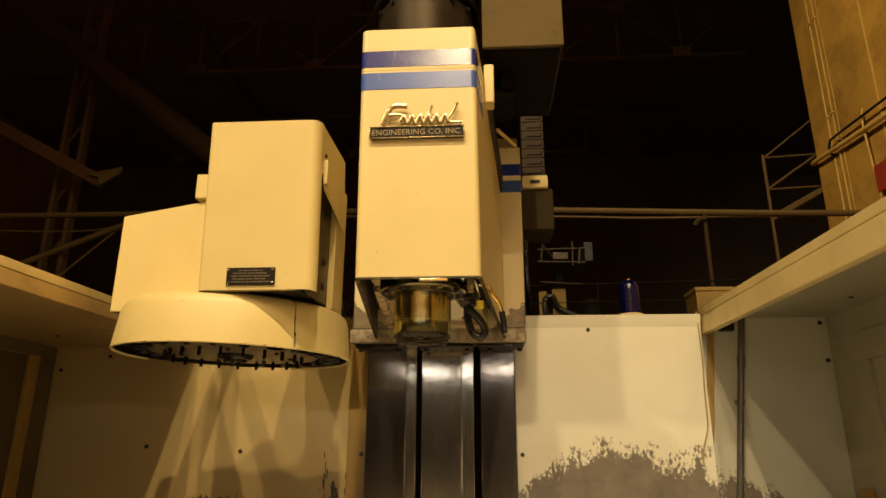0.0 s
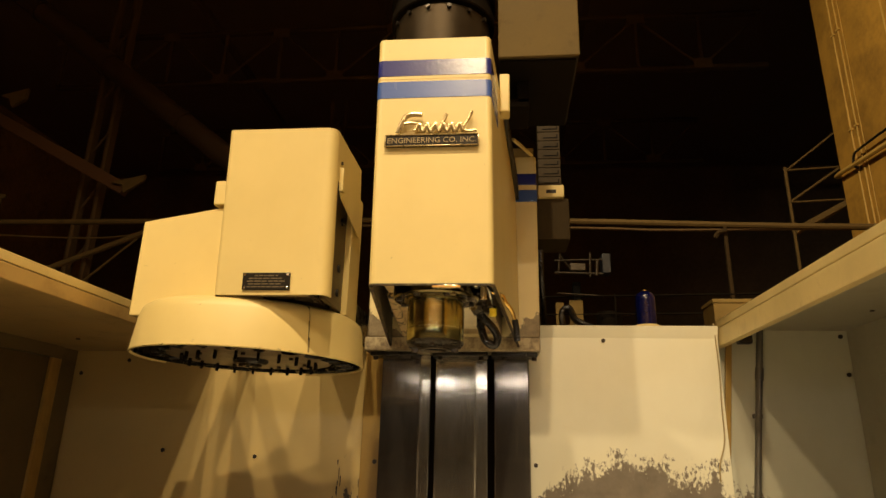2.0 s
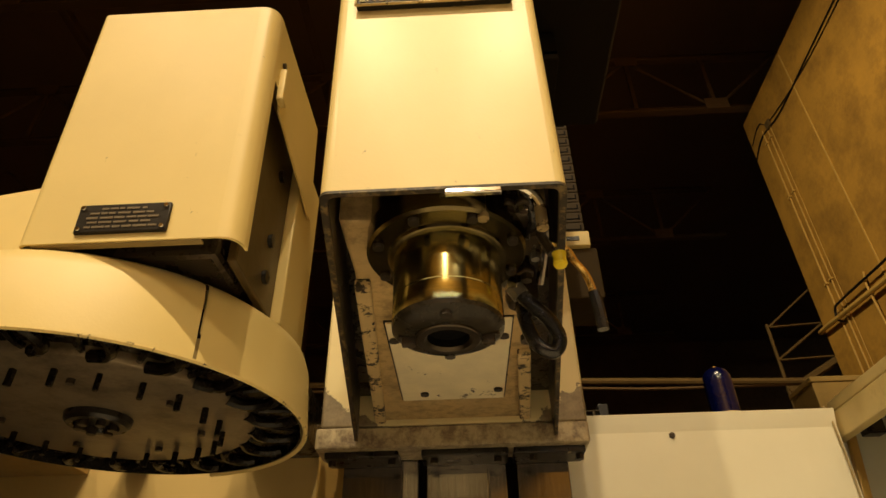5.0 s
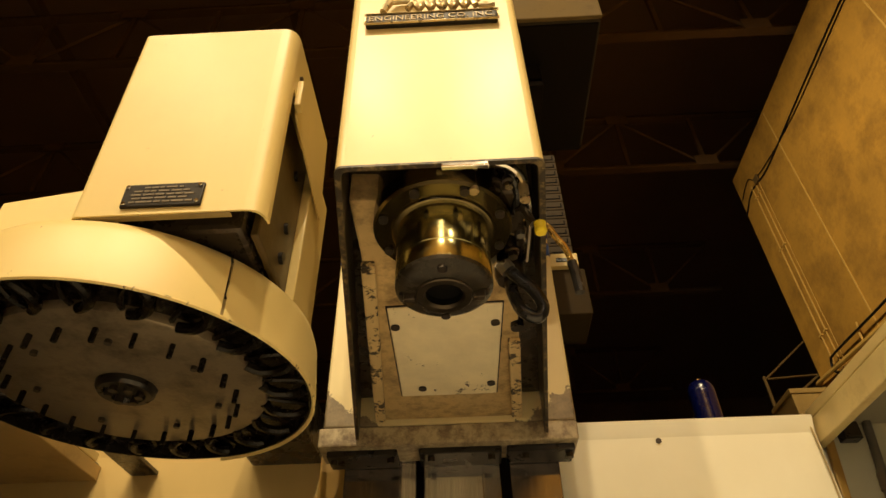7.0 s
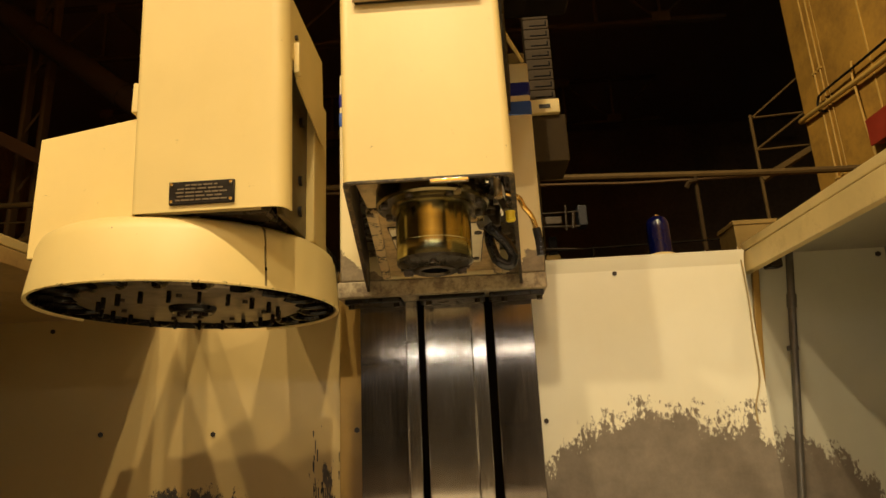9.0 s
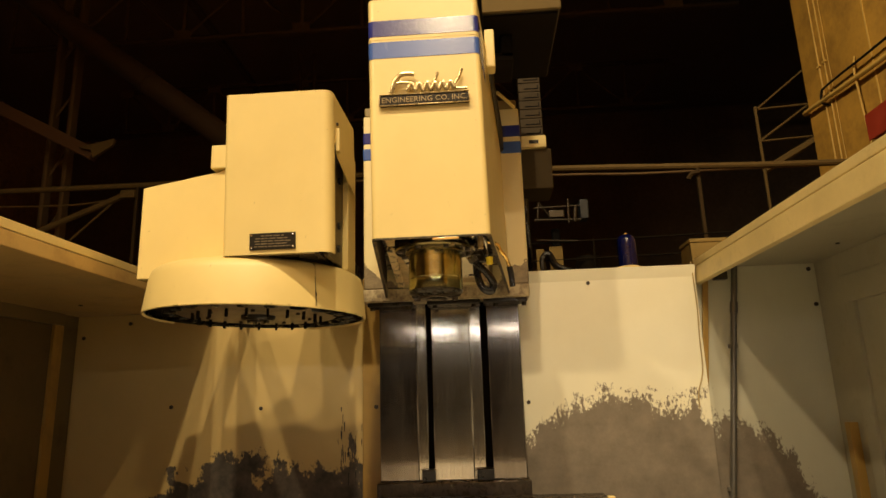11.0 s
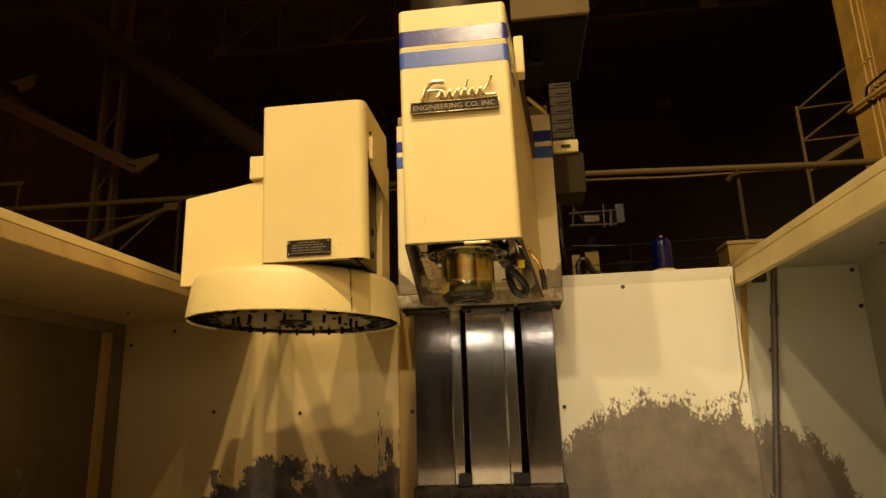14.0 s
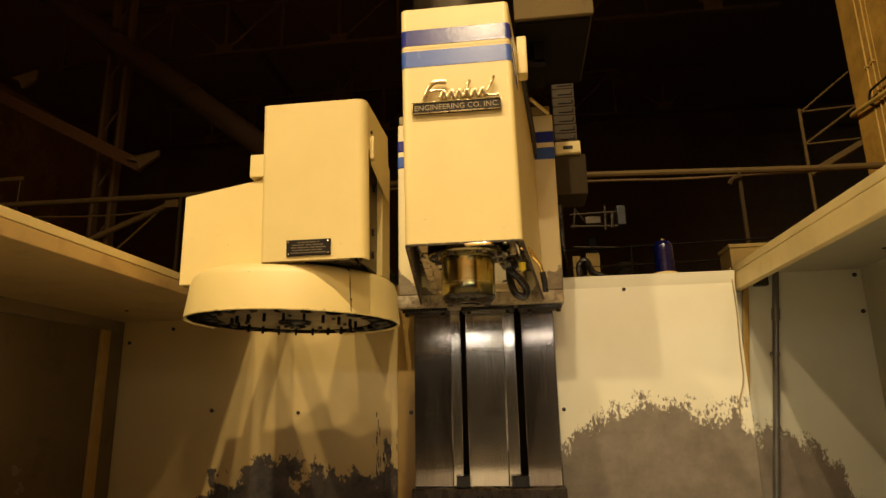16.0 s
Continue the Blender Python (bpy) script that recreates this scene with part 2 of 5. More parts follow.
M_SADDLE = surface("worn_saddle_paint", (0.50, 0.42, 0.27), 0.45, dirt=(0.20, 0.15, 0.10), dirt_at=(0.42, 0.62), scale=16, bump=0.5)
M_DISC = surface("carousel_disc_metal", (0.25, 0.205, 0.14), 0.36, 0.6, dirt=(0.085, 0.064, 0.04), dirt_at=(0.45, 0.72), scale=7, bump=0.25)
M_BLACK = surface("black_plastic", (0.007, 0.006, 0.0055), 0.30, scale=30, bump=0.1, vary=0.3)
M_RUBBER = surface("black_hose_rubber", (0.014, 0.013, 0.013), 0.25, scale=40, bump=0.25, vary=0.3)
M_PLATE = surface("dark_name_plate", (0.018, 0.014, 0.010), 0.45, 0.0, scale=60, bump=0.2)
M_PLATE_INK = surface("etched_line", (0.15, 0.115, 0.065), 0.5, 0.0, scale=60)
M_BRASS = surface("yellow_brass", (0.70, 0.47, 0.14), 0.25, 0.9, scale=40)
M_YELLOW = surface("yellow_cap", (0.75, 0.60, 0.03), 0.35, scale=60)
M_OLIVE = surface("olive_bracket_paint", (0.27, 0.205, 0.085), 0.45, dirt=(0.11, 0.08, 0.04), scale=10, bump=0.2)
M_BROWN = surface("oil_browned_strip", (0.42, 0.265, 0.065), 0.4, dirt=(0.22, 0.13, 0.03), dirt_at=(0.5, 0.8), scale=4, bump=0.1, stretch=(1, 1, 0.4))
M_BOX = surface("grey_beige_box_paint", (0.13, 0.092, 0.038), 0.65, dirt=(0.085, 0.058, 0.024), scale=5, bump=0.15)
M_CHAIN = surface("grey_cable_chain", (0.055, 0.042, 0.027), 0.6, dirt=(0.035, 0.026, 0.016), scale=22, bump=0.2)
M_CONDUIT = surface("grey_conduit", (0.20, 0.19, 0.17), 0.35, 0.6, scale=14)
M_WIRE = surface("pale_cable", (0.40, 0.31, 0.15), 0.5, scale=20)
M_BOLT = surface("dark_bolt", (0.06, 0.05, 0.04), 0.35, 0.7, scale=80)
M_SLAB = surface("ochre_concrete", (0.43, 0.235, 0.030), 0.85, dirt=(0.23, 0.12, 0.016), dirt_at=(0.45, 0.72), scale=0.8, fine=14, bump=0.5, vary=0.22)
M_ROOF = surface("dark_roof_deck", (0.20, 0.13, 0.075), 0.9, scale=0.5, fine=6)
M_TRUSS = surface("sooty_steel", (0.13, 0.084, 0.042), 0.85, dirt=(0.19, 0.12, 0.06), scale=1.5, fine=20)
M_FLOOR = surface("oil_stained_concrete", (0.085, 0.068, 0.05), 0.7, dirt=(0.045, 0.036, 0.026), scale=0.9, fine=30, bump=0.3)
M_FLOOR.node_tree.nodes["Principled BSDF"].inputs["Specular IOR Level"].default_value = 0.0
M_HALL = surface("dark_hall_wall", (0.15, 0.10, 0.06), 0.9, scale=0.4, fine=5, bump=0.3, vary=0.4)
M_DUCT = surface("sooty_brown_duct", (0.05, 0.026, 0.010), 0.85, dirt=(0.035, 0.02, 0.009), scale=2)
M_RUST = surface("rust_brown_beam", (0.10, 0.045, 0.016), 0.75, dirt=(0.10, 0.05, 0.02), scale=2)
M_RED = surface("dull_red_paint", (0.30, 0.035, 0.015), 0.5, scale=4)
M_PIPE = surface("dusty_pipe", (0.13, 0.088, 0.036), 0.6, dirt=(0.085, 0.056, 0.022), scale=3)
M_MOTOR = surface("dark_motor_metal", (0.045, 0.033, 0.020), 0.4, 0.5, dirt=(0.03, 0.025, 0.02), scale=15)
M_BOUNCE = surface("pale_bounce_sheet", (0.88, 0.83, 0.72), 0.5, 0.0, dirt=(0.36, 0.31, 0.24), scale=7)
M_CHIPPED = surface("chipped_casting_edge", (0.60, 0.46, 0.24), 0.5, dirt=(0.03, 0.022, 0.014), dirt_at=(0.535, 0.56), scale=13, bump=0.5)
# enclosure paint darkened to carry the shade on the left wall
M_WALL_SHADE = surface("shaded_enclosure_paint", (0.16, 0.115, 0.05), 0.45, dirt=(0.09, 0.064, 0.03), scale=2.5, bump=0.06)
M_FORK = surface("oily_black_fork", (0.005, 0.004, 0.003), 0.26, scale=40, bump=0.15)
M_FORK.node_tree.nodes["Principled BSDF"].inputs["Specular IOR Level"].default_value = 0.22
M_HEM = surface("chipped_oily_hem", (0.20, 0.145, 0.06), 0.55, dirt=(0.025, 0.018, 0.010), dirt_at=(0.38, 0.50), scale=22, bump=0.3)
M_RIM = surface("chipped_cream_rim", CREAM, 0.45, dirt=(0.05, 0.036, 0.02), dirt_at=(0.585, 0.60), scale=24, bump=0.3)
# more orange lip paint, darkened for the left channel's shaded underside
M_LIP_SHADE = surface("shaded_lip_paint", (0.52, 0.36, 0.14), 0.42, dirt=(0.34, 0.22, 0.08), dirt_at=(0.5, 0.75), scale=3)
M_FLANGE = ground_steel("oily_flange_steel", (0.20, 0.165, 0.08), 0.22, (1, 1, 8))
M_WALL_PIPE = surface("ochre_painted_pipe", (0.56, 0.36, 0.085), 0.5, dirt=(0.36, 0.22, 0.05), scale=4)
# hall wall colour raised on the west side to brighten its dim background
M_HALL_LIFTED = surface("lifted_hall_wall", (0.42, 0.25, 0.12), 0.9, dirt=(0.16, 0.10, 0.05), scale=0.5, fine=5, bump=0.3, vary=0.4)
M_POST = surface("sooty_thin_post", (0.05, 0.033, 0.016), 0.85, scale=4)
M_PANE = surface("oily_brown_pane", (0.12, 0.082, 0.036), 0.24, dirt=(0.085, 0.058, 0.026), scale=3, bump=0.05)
M_HOOD_SHADE = surface("hood_shade_sheet", (0.042, 0.033, 0.020), 0.32, dirt=(0.02, 0.015, 0.009), scale=9, bump=0.2)
M_SHINY = surface("dull_shiny_pipework", (0.055, 0.044, 0.03), 0.45, 0.6, scale=20, bump=0.1)
M_GREYBOX = surface("blue_grey_box_paint", (0.010, 0.012, 0.017), 0.5, scale=8, bump=0.1)
M_CARRIER = surface("olive_brown_tray", (0.058, 0.042, 0.021), 0.6, dirt=(0.036, 0.026, 0.014), scale=10, bump=0.2)
M_TBOX = surface("dull_olive_box_paint", (0.22, 0.155, 0.055), 0.6, dirt=(0.14, 0.095, 0.03), scale=8, bump=0.15)
M_CASE_SHADE = surface("dark_case_shade", (0.045, 0.035, 0.026), 0.85, scale=10, bump=0.2)
for dull in (M_BOX, M_CHAIN, M_DULL, M_MOTOR, M_TRUSS, M_CASE_SHADE, M_CARRIER, M_TBOX, M_POST, M_PIPE):
    dull.node_tree.nodes["Principled BSDF"].inputs["Specular IOR Level"].default_value = 0.06
M_BRACKET = surface("dark_olive_plate", (0.075, 0.052, 0.018), 0.4, dirt=(0.025, 0.018, 0.009), scale=9, bump=0.2)
M_BORE = surface("bore_black", (0.004, 0.004, 0.004), 0.6, scale=30)
M_BORE.node_tree.nodes["Principled BSDF"].inputs["Specular IOR Level"].default_value = 0.05
M_NOSE_FACE = surface("black_oily_face", (0.022, 0.018, 0.012), 0.28, dirt=(0.05, 0.038, 0.022), scale=25, bump=0.2)
M_NOSE_FACE.node_tree.nodes["Principled BSDF"].inputs["Specular IOR Level"].default_value = 0.25
M_SILVER = surface("worn_silver_trim", (0.58, 0.46, 0.25), 0.30, 0.7, scale=60, bump=0.05, vary=0.08)
M_PLATE.node_tree.nodes["Principled BSDF"].inputs["Specular IOR Level"].default_value = 0.18
M_LETTER = surface("dull_brass_letters", (0.27, 0.20, 0.10), 0.5, 0.3, scale=60, bump=0.05)
M_BLUELENS = surface("blue_lens", (0.0015, 0.003, 0.04), 0.16, scale=40, bump=0.02)


def glow(name, colour, strength):
    m, t, p = nodes_of(name)
    p.inputs["Base Color"].default_value = (*colour, 1)
    p.inputs["Emission Color"].default_value = (*colour, 1)
    p.inputs["Emission Strength"].default_value = strength
    return m


M_TUBE = glow("lit_tube", (1.0, 0.90, 0.75), 70.0)


# ---- building helpers ----
def finish(bm, name, material, smooth=35):
    bmesh.ops.recalc_face_normals(bm, faces=bm.faces)
    # wide flat faces keep their own normal; the narrow rounded strips between them are smoothed
    rounded = []
    for f in bm.faces:
        around = [g.calc_area() for e in f.edges for g in e.link_faces if g is not f]
        rounded.append(not around or sum(around) / len(around) > 0.35 * f.calc_area())
    me = bpy.data.meshes.new(name)
    bm.to_mesh(me)
    bm.free()
    me.set_sharp_from_angle(angle=radians(smooth))
    me.polygons.foreach_set("use_smooth", rounded)
    me.materials.append(material)
    return me


def thing(name, at, label, category, group="", kind=""):
    ob = new(name)
    ob.empty_display_size = 0.05
    ob.matrix_basis = Matrix.Translation(at)
    return tagged(ob, label, category, group, kind)


def part(name, bm, material, parent, label=""):
    """One mesh, modelled in world metres, as a part of a thing or of a part."""
    ob = new(name, finish(bm, name, material))
    ob.parent = parent
    root = parent
    while root.parent:
        root = root.parent
    if parent is root and parent.type == "EMPTY":
        ob.matrix_parent_inverse = parent.matrix_basis.inverted()
    return tagged(ob, label) if label else ob


def setting(name, bm, material, label, category):
    return tagged(new(name, finish(bm, name, material)), label, category, kind="structure")


def bevel_sharp(bm, width, seg=2, angle=40):
    edges = [e for e in bm.edges if len(e.link_faces) == 2 and e.calc_face_angle(0) > radians(angle)]
    if width and edges:
        bmesh.ops.bevel(bm, geom=edges, offset=width, segments=seg, profile=0.5, affect="EDGES", clamp_overlap=True)


def box(x0, x1, y0, y1, z0, z1, bevel=0.003, seg=2, bm=None):
    own = bmesh.new()
    bmesh.ops.create_cube(own, size=1)
    for v in own.verts:
        v.co = Vector(((x0 + x1) / 2 + v.co.x * (x1 - x0), (y0 + y1) / 2 + v.co.y * (y1 - y0), (z0 + z1) / 2 + v.co.z * (z1 - z0)))
    bevel_sharp(own, bevel, seg)
    return join(bm, own)


def join(bm, own):
    if bm is None:
        return own
    me = bpy.data.meshes.new("tmp")
    own.to_mesh(me)
    own.free()
    bm.from_mesh(me)
    bpy.data.meshes.remove(me)
    return bm


def hull8(corners, bevel=0.003, seg=2, bm=None):
    """A box with eight free corners: bottom four, then top four, each anticlockwise."""
    own = bmesh.new()
    v = [own.verts.new(c) for c in corners]
    for f in ((3, 2, 1, 0), (4, 5, 6, 7), (0, 1, 5, 4), (1, 2, 6, 5), (2, 3, 7, 6), (3, 0, 4, 7)):
        own.faces.new([v[i] for i in f])
    bmesh.ops.recalc_face_normals(own, faces=own.faces)
    bevel_sharp(own, bevel, seg)
    return join(bm, own)


def prism(outline, axis, a, b, bevel=0.002, seg=2, bm=None):
    """A polygon in the two other axes (in the order x, y, z), drawn out along an axis from a to b."""
    own = bmesh.new()

    def at(p, w):
        q = list(p)
        q.insert("xyz".index(axis), w)
        return q
    lo = [own.verts.new(at(p, a)) for p in outline]
    hi = [own.verts.new(at(p, b)) for p in outline]
    own.faces.new(lo[::-1])
    own.faces.new(hi)
    n = len(outline)
    for i in range(n):
        own.faces.new((lo[i], lo[(i + 1) % n], hi[(i + 1) % n], hi[i]))
    bmesh.ops.recalc_face_normals(own, faces=own.faces)
    bevel_sharp(own, bevel, seg)
    return join(bm, own)


def lathe(profile, centre, seg=48, start=0.0, end=360.0, tilt=None, bm=None):
    """Turns (radius, height) pairs about a vertical axis."""
    own = bmesh.new()
    whole = abs(end - start) >= 359.9
    steps = seg if whole else seg + 1
    rings = []
    for i in range(steps):
        a = radians(start + (end - start) * i / seg)
        rings.append([own.verts.new((centre[0] + r * math.cos(a), centre[1] + r * math.sin(a), centre[2] + h)) for r, h in profile])
    for i in range(seg):
        p, q = rings[i], rings[(i + 1) % steps]
        for j in range(len(profile) - 1):
            own.faces.new((p[j], q[j], q[j + 1], p[j + 1]))
    bmesh.ops.remove_doubles(own, verts=own.verts, dist=1e-6)
    if tilt is not None:
        bmesh.ops.transform(own, matrix=tilt, verts=own.verts)
    return join(bm, own)


def rod(p, q, r, seg=12, r2=None, bm=None):
    own = bmesh.new()
    p, q = Vector(p), Vector(q)
    d = q - p
    bmesh.ops.create_cone(own, cap_ends=True, segments=seg, radius1=r, radius2=r if r2 is None else r2, depth=d.length)
    bmesh.ops.transform(own, matrix=Matrix.Translation((p + q) / 2) @ d.to_track_quat("Z", "Y").to_matrix().to_4x4(), verts=own.verts)
    return join(bm, own)


def tube(points, r, seg=10, steps=6, bm=None):
    """A round hose through the points, smoothed."""
    pts = [Vector(p) for p in points]
    line = []
    for i in range(len(pts) - 1):
        a, b, c, d = pts[max(0, i - 1)], pts[i], pts[i + 1], pts[min(len(pts) - 1, i + 2)]
        for k in range(steps):
            u = k / steps
            line.append(0.5 * (2 * b + (c - a) * u + (2 * a - 5 * b + 4 * c - d) * u * u + (3 * b - a - 3 * c + d) * u ** 3))
    line.append(pts[-1])
    own = bmesh.new()
    rings = []
    side = Vector((0.3, 0.5, 0.8))
    for i, c in enumerate(line):
        d = (line[min(i + 1, len(line) - 1)] - line[max(i - 1, 0)]).normalized()
        u = d.cross(side)
        if u.length < 1e-3:
            u = d.cross(Vector((1, 0, 0)))
        u.normalize()
        w = d.cross(u)
        rings.append([own.verts.new(c + r * (math.cos(2 * math.pi * k / seg) * u + math.sin(2 * math.pi * k / seg) * w)) for k in range(seg)])
    for p, q in zip(rings, rings[1:]):
        for k in range(seg):
            own.faces.new((p[k], p[(k + 1) % seg], q[(k + 1) % seg], q[k]))
    own.faces.new(rings[0][::-1])
    own.faces.new(rings[-1])
    return join(bm, own)


def lettering(text, size, m, depth=0.001):
    """Raised lettering in the built-in font, as a bmesh placed by m."""
    cu = bpy.data.curves.new("lettering", "FONT")
    cu.body, cu.size, cu.extrude, cu.align_x, cu.align_y = text, size, depth, "CENTER", "CENTER"
    cu.resolution_u = 2
    ob = bpy.data.objects.new("lettering", cu)
    scene.collection.objects.link(ob)
    me = bpy.data.meshes.new_from_object(ob)
    bm = bmesh.new()
    bm.from_mesh(me)
    bpy.data.objects.remove(ob)
    bpy.data.curves.remove(cu)
    bpy.data.meshes.remove(me)
    bmesh.ops.transform(bm, matrix=m, verts=bm.verts)
    return bm


def hex_bolt(p, axis, r, h, bm=None):
    q = Vector(p) + Vector(axis) * h
    return rod(p, q, r, 6, bm=bm)


# ---- the hall ----
setting("floor", box(-24, 24, -92, 34, -0.2, 0.0, 0), M_FLOOR, "oil-stained grey concrete floor of a machine hall", "floor")
setting("ceiling", box(-24, 24, -92, 34, 16.4, 16.7, 0), M_ROOF, "dark sooty roof deck above steel trusses", "ceiling")
setting("wall_north", box(-24, 24, 33.6, 34, 0, 16.4, 0), M_HALL, "dark unlit end wall of the hall", "wall")
setting("wall_south", box(-24, 24, -92, -91.6, 0, 16.4, 0), M_HALL, "dark unlit end wall of the hall", "wall")
setting("wall_west", box(-24, -23.6, -91.6, 33.6, 0, 16.4, 0), M_HALL_LIFTED, "dark unlit side wall of the hall", "wall")
setting("wall_east", box(23.6, 24, -91.6, 33.6, 0, 16.4, 0), M_HALL, "dark unlit side wall of the hall", "wall")

# high-bay lamps: a bell reflector each, with its light just under the mouth
for i, (x, y, z, watts) in enumerate(LAMPS):
    lamp = thing("high_bay_lamp", (x, y, z), "round high-bay lamp with a metal bell reflector under the roof", "lamp", "high-bay lamps")
    part("reflector", lathe([(0.07, 0.42), (0.12, 0.36), (0.26, 0.10), (0.28, 0.02), (0.27, 0.02), (0.11, 0.34), (0.06, 0.38)], (x, y, z), 24), M_BOX, lamp)
    part("ballast", lathe([(0.0, 0.66), (0.09, 0.64), (0.10, 0.60), (0.10, 0.42), (0.0, 0.42)], (x, y, z), 16), M_BLACK, lamp)
    part("stem", rod((x, y, z + 0.64), (x, y, 16.42), 0.015, 8), M_CONDUIT, lamp)
    light = bpy.data.lights.new("high_bay_light", "AREA")
    light.shape, light.size, light.energy, light.color = "DISK", 0.18, watts, LAMP_COLOUR
    new("high_bay_light", light).matrix_basis = pose(x, y, z + 0.01)


# row of tube lamps in the bay beyond the open end of the hall
for i in range(9):
    x = -8.2 + 2.05 * i
    tl = thing("strip_light", (x, -18.6, 3.7), "long glowing tube lamp hung low in the next bay", "lamp", "far strip lights")
    part("tube", rod((x - 0.94, -18.6, 3.7), (x + 0.94, -18.6, 3.7), 0.055, 10), M_TUBE, tl, "glowing tube")
    part("housing", box(x - 0.97, x + 0.97, -18.7, -18.5, 3.80, 3.87, 0.006), M_BOX, tl)
    for s in (-0.85, 0.85):
        part("hanger", rod((x + s, -18.6, 3.86), (x + s, -18.6, 16.42), 0.01, 6), M_CONDUIT, tl)
        part("tube_holder", box(x + s - 0.03, x + s + 0.03, -18.63, -18.57, 3.74, 3.805, 0.004), M_BOX, tl)
# unseen wall, added to give the spindle housing its golden reflection
setting("wall_slab_south", box(-11.0, 7.4, -10.4, -10.0, 3.4, 13.4, 0.02), M_SLAB, "unseen ochre wall added for the spindle to mirror", "wall")


# added floodlight, out of view, that brightens the slab wall alone
fx, fy, fz, fw = FLOOD
flood = thing("floodlight", (fx, fy, fz), "unseen floodlight added under the roof to wash a wall", "lamp")
part("case", box(fx - 0.2, fx + 0.06, fy - 0.2, fy + 0.2, fz + 0.02, fz + 0.3, 0.02), M_BLACK, flood)
part("yoke", rod((fx - 0.1, fy, fz + 0.28), (fx - 0.1, fy, 16.42), 0.03, 8), M_CONDUIT, flood)
wash = bpy.data.lights.new("flood_light", "SPOT")
wash.shadow_soft_size, wash.energy, wash.color, wash.spot_size, wash.spot_blend = 0.15, fw, LAMP_COLOUR, radians(96), 0.8
new("flood_light", wash).matrix_basis = look((fx + 0.1, fy + 0.05, fz - 0.05), (7.15, 10.0, 5.6))
# second added floodlight, brightens the unseen south wall for the spindle's reflection
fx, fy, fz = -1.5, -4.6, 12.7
flood2 = thing("floodlight", (fx, fy, fz), "unseen floodlight added under the roof to wash a wall", "lamp")
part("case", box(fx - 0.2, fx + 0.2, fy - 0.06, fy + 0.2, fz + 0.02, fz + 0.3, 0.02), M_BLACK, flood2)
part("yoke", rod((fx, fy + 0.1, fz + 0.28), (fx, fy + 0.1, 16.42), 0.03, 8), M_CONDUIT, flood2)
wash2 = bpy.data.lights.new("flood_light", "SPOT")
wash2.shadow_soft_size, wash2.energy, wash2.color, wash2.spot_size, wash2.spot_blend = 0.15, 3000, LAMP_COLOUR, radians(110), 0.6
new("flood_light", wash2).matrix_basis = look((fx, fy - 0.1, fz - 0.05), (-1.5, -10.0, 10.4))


def truss(y, z0, z1, xs, name="roof_truss"):
    """A lattice truss across the hall: two chords, posts and diagonals."""
    t = thing(name, (xs[0], y, z0), "sooty riveted steel lattice truss under the roof", "truss", "roof trusses")
    part("bottom_chord", box(xs[0], xs[-1], y - 0.09, y + 0.09, z0, z0 + 0.12, 0), M_TRUSS, t)
    part("top_chord", box(xs[0], xs[-1], y - 0.09, y + 0.09, z1 - 0.12, z1, 0), M_TRUSS, t)
    for i in range(len(xs) - 1):
        a, b = (z0 + 0.1, z1 - 0.1) if i % 2 else (z1 - 0.1, z0 + 0.1)
        part("diagonal", rod((xs[i], y, a), (xs[i + 1], y, b), 0.04, 4), M_TRUSS, t)
        part("gusset", box(xs[i] - 0.28, xs[i] + 0.28, y - 0.11, y - 0.095, (z0 if i % 2 else z1 - 0.34), (z0 + 0.34 if i % 2 else z1), 0), M_TRUSS, t)
        part("post", box(xs[i] - 0.045, xs[i] + 0.045, y - 0.045, y + 0.045, z0 + 0.1, z1 - 0.1, 0), M_TRUSS, t)
    return t


for ty in (5.1, 8.8, 12.6, 18.1, 24.9):
    truss(ty, 12.65, 14.7, [-15.0 + 1.95 * i for i in range(13)])
for px in (-9.5, -3.6, 2.9):
    p = thing("roof_purlin", (px, -4, 14.7), "long dark steel beam running over the trusses", "beam", "roof purlins")
    part("flange", box(px - 0.10, px + 0.10, -4, 33, 14.7, 14.73, 0), M_TRUSS, p)
    part("web", box(px - 0.02, px + 0.02, -4, 33, 14.73, 15.05, 0), M_TRUSS, p)

# tall panelled slab wall with cables and conduits on its end
slab = setting("wall_slab", box(7.15, 7.6, -6, 13.0, 0, 12.5, 0.03), M_SLAB, "tall ochre concrete slab wall, stained", "wall")
for y0 in (10.75, 7.2, 3.6):
    part("joint_strip", box(7.138, 7.16, y0 - 0.018, y0 + 0.018, 0.2, 12.4, 0.006), M_WALL_PIPE, slab)
conduits = thing("conduit_run", (7.1, 12.5, 0), "pair of thin painted conduits clipped up a concrete wall", "conduit")
for y0, r in ((12.32, 0.018), (12.12, 0.016), (11.98, 0.009)):
    part("pipe", rod((7.13, y0, 0.0), (7.13, y0, 11.6), r, 8), M_WALL_PIPE, conduits)
for z0 in (3.0, 5.2, 7.4, 9.6, 11.2):
    for y0 in (12.32, 12.12):
        part("clip", box(7.10, 7.152, y0 - 0.05, y0 + 0.05, z0, z0 + 0.04, 0.004), M_WALL_PIPE, conduits)
wire = thing("wall_cable", (7.1, 12.9, 11.6), "slack black cable strung along the top of a concrete wall", "cable")
part("cable", tube([(7.13, 13.0, 11.25), (7.13, 12.4, 11.5), (7.13, 11.5, 11.35), (7.13, 10.0, 11.42), (7.13, 8.0, 11.5), (7.13, 6.0, 11.5), (7.13, 3.0, 11.55)], 0.018, 6), M_BLACK, wire)
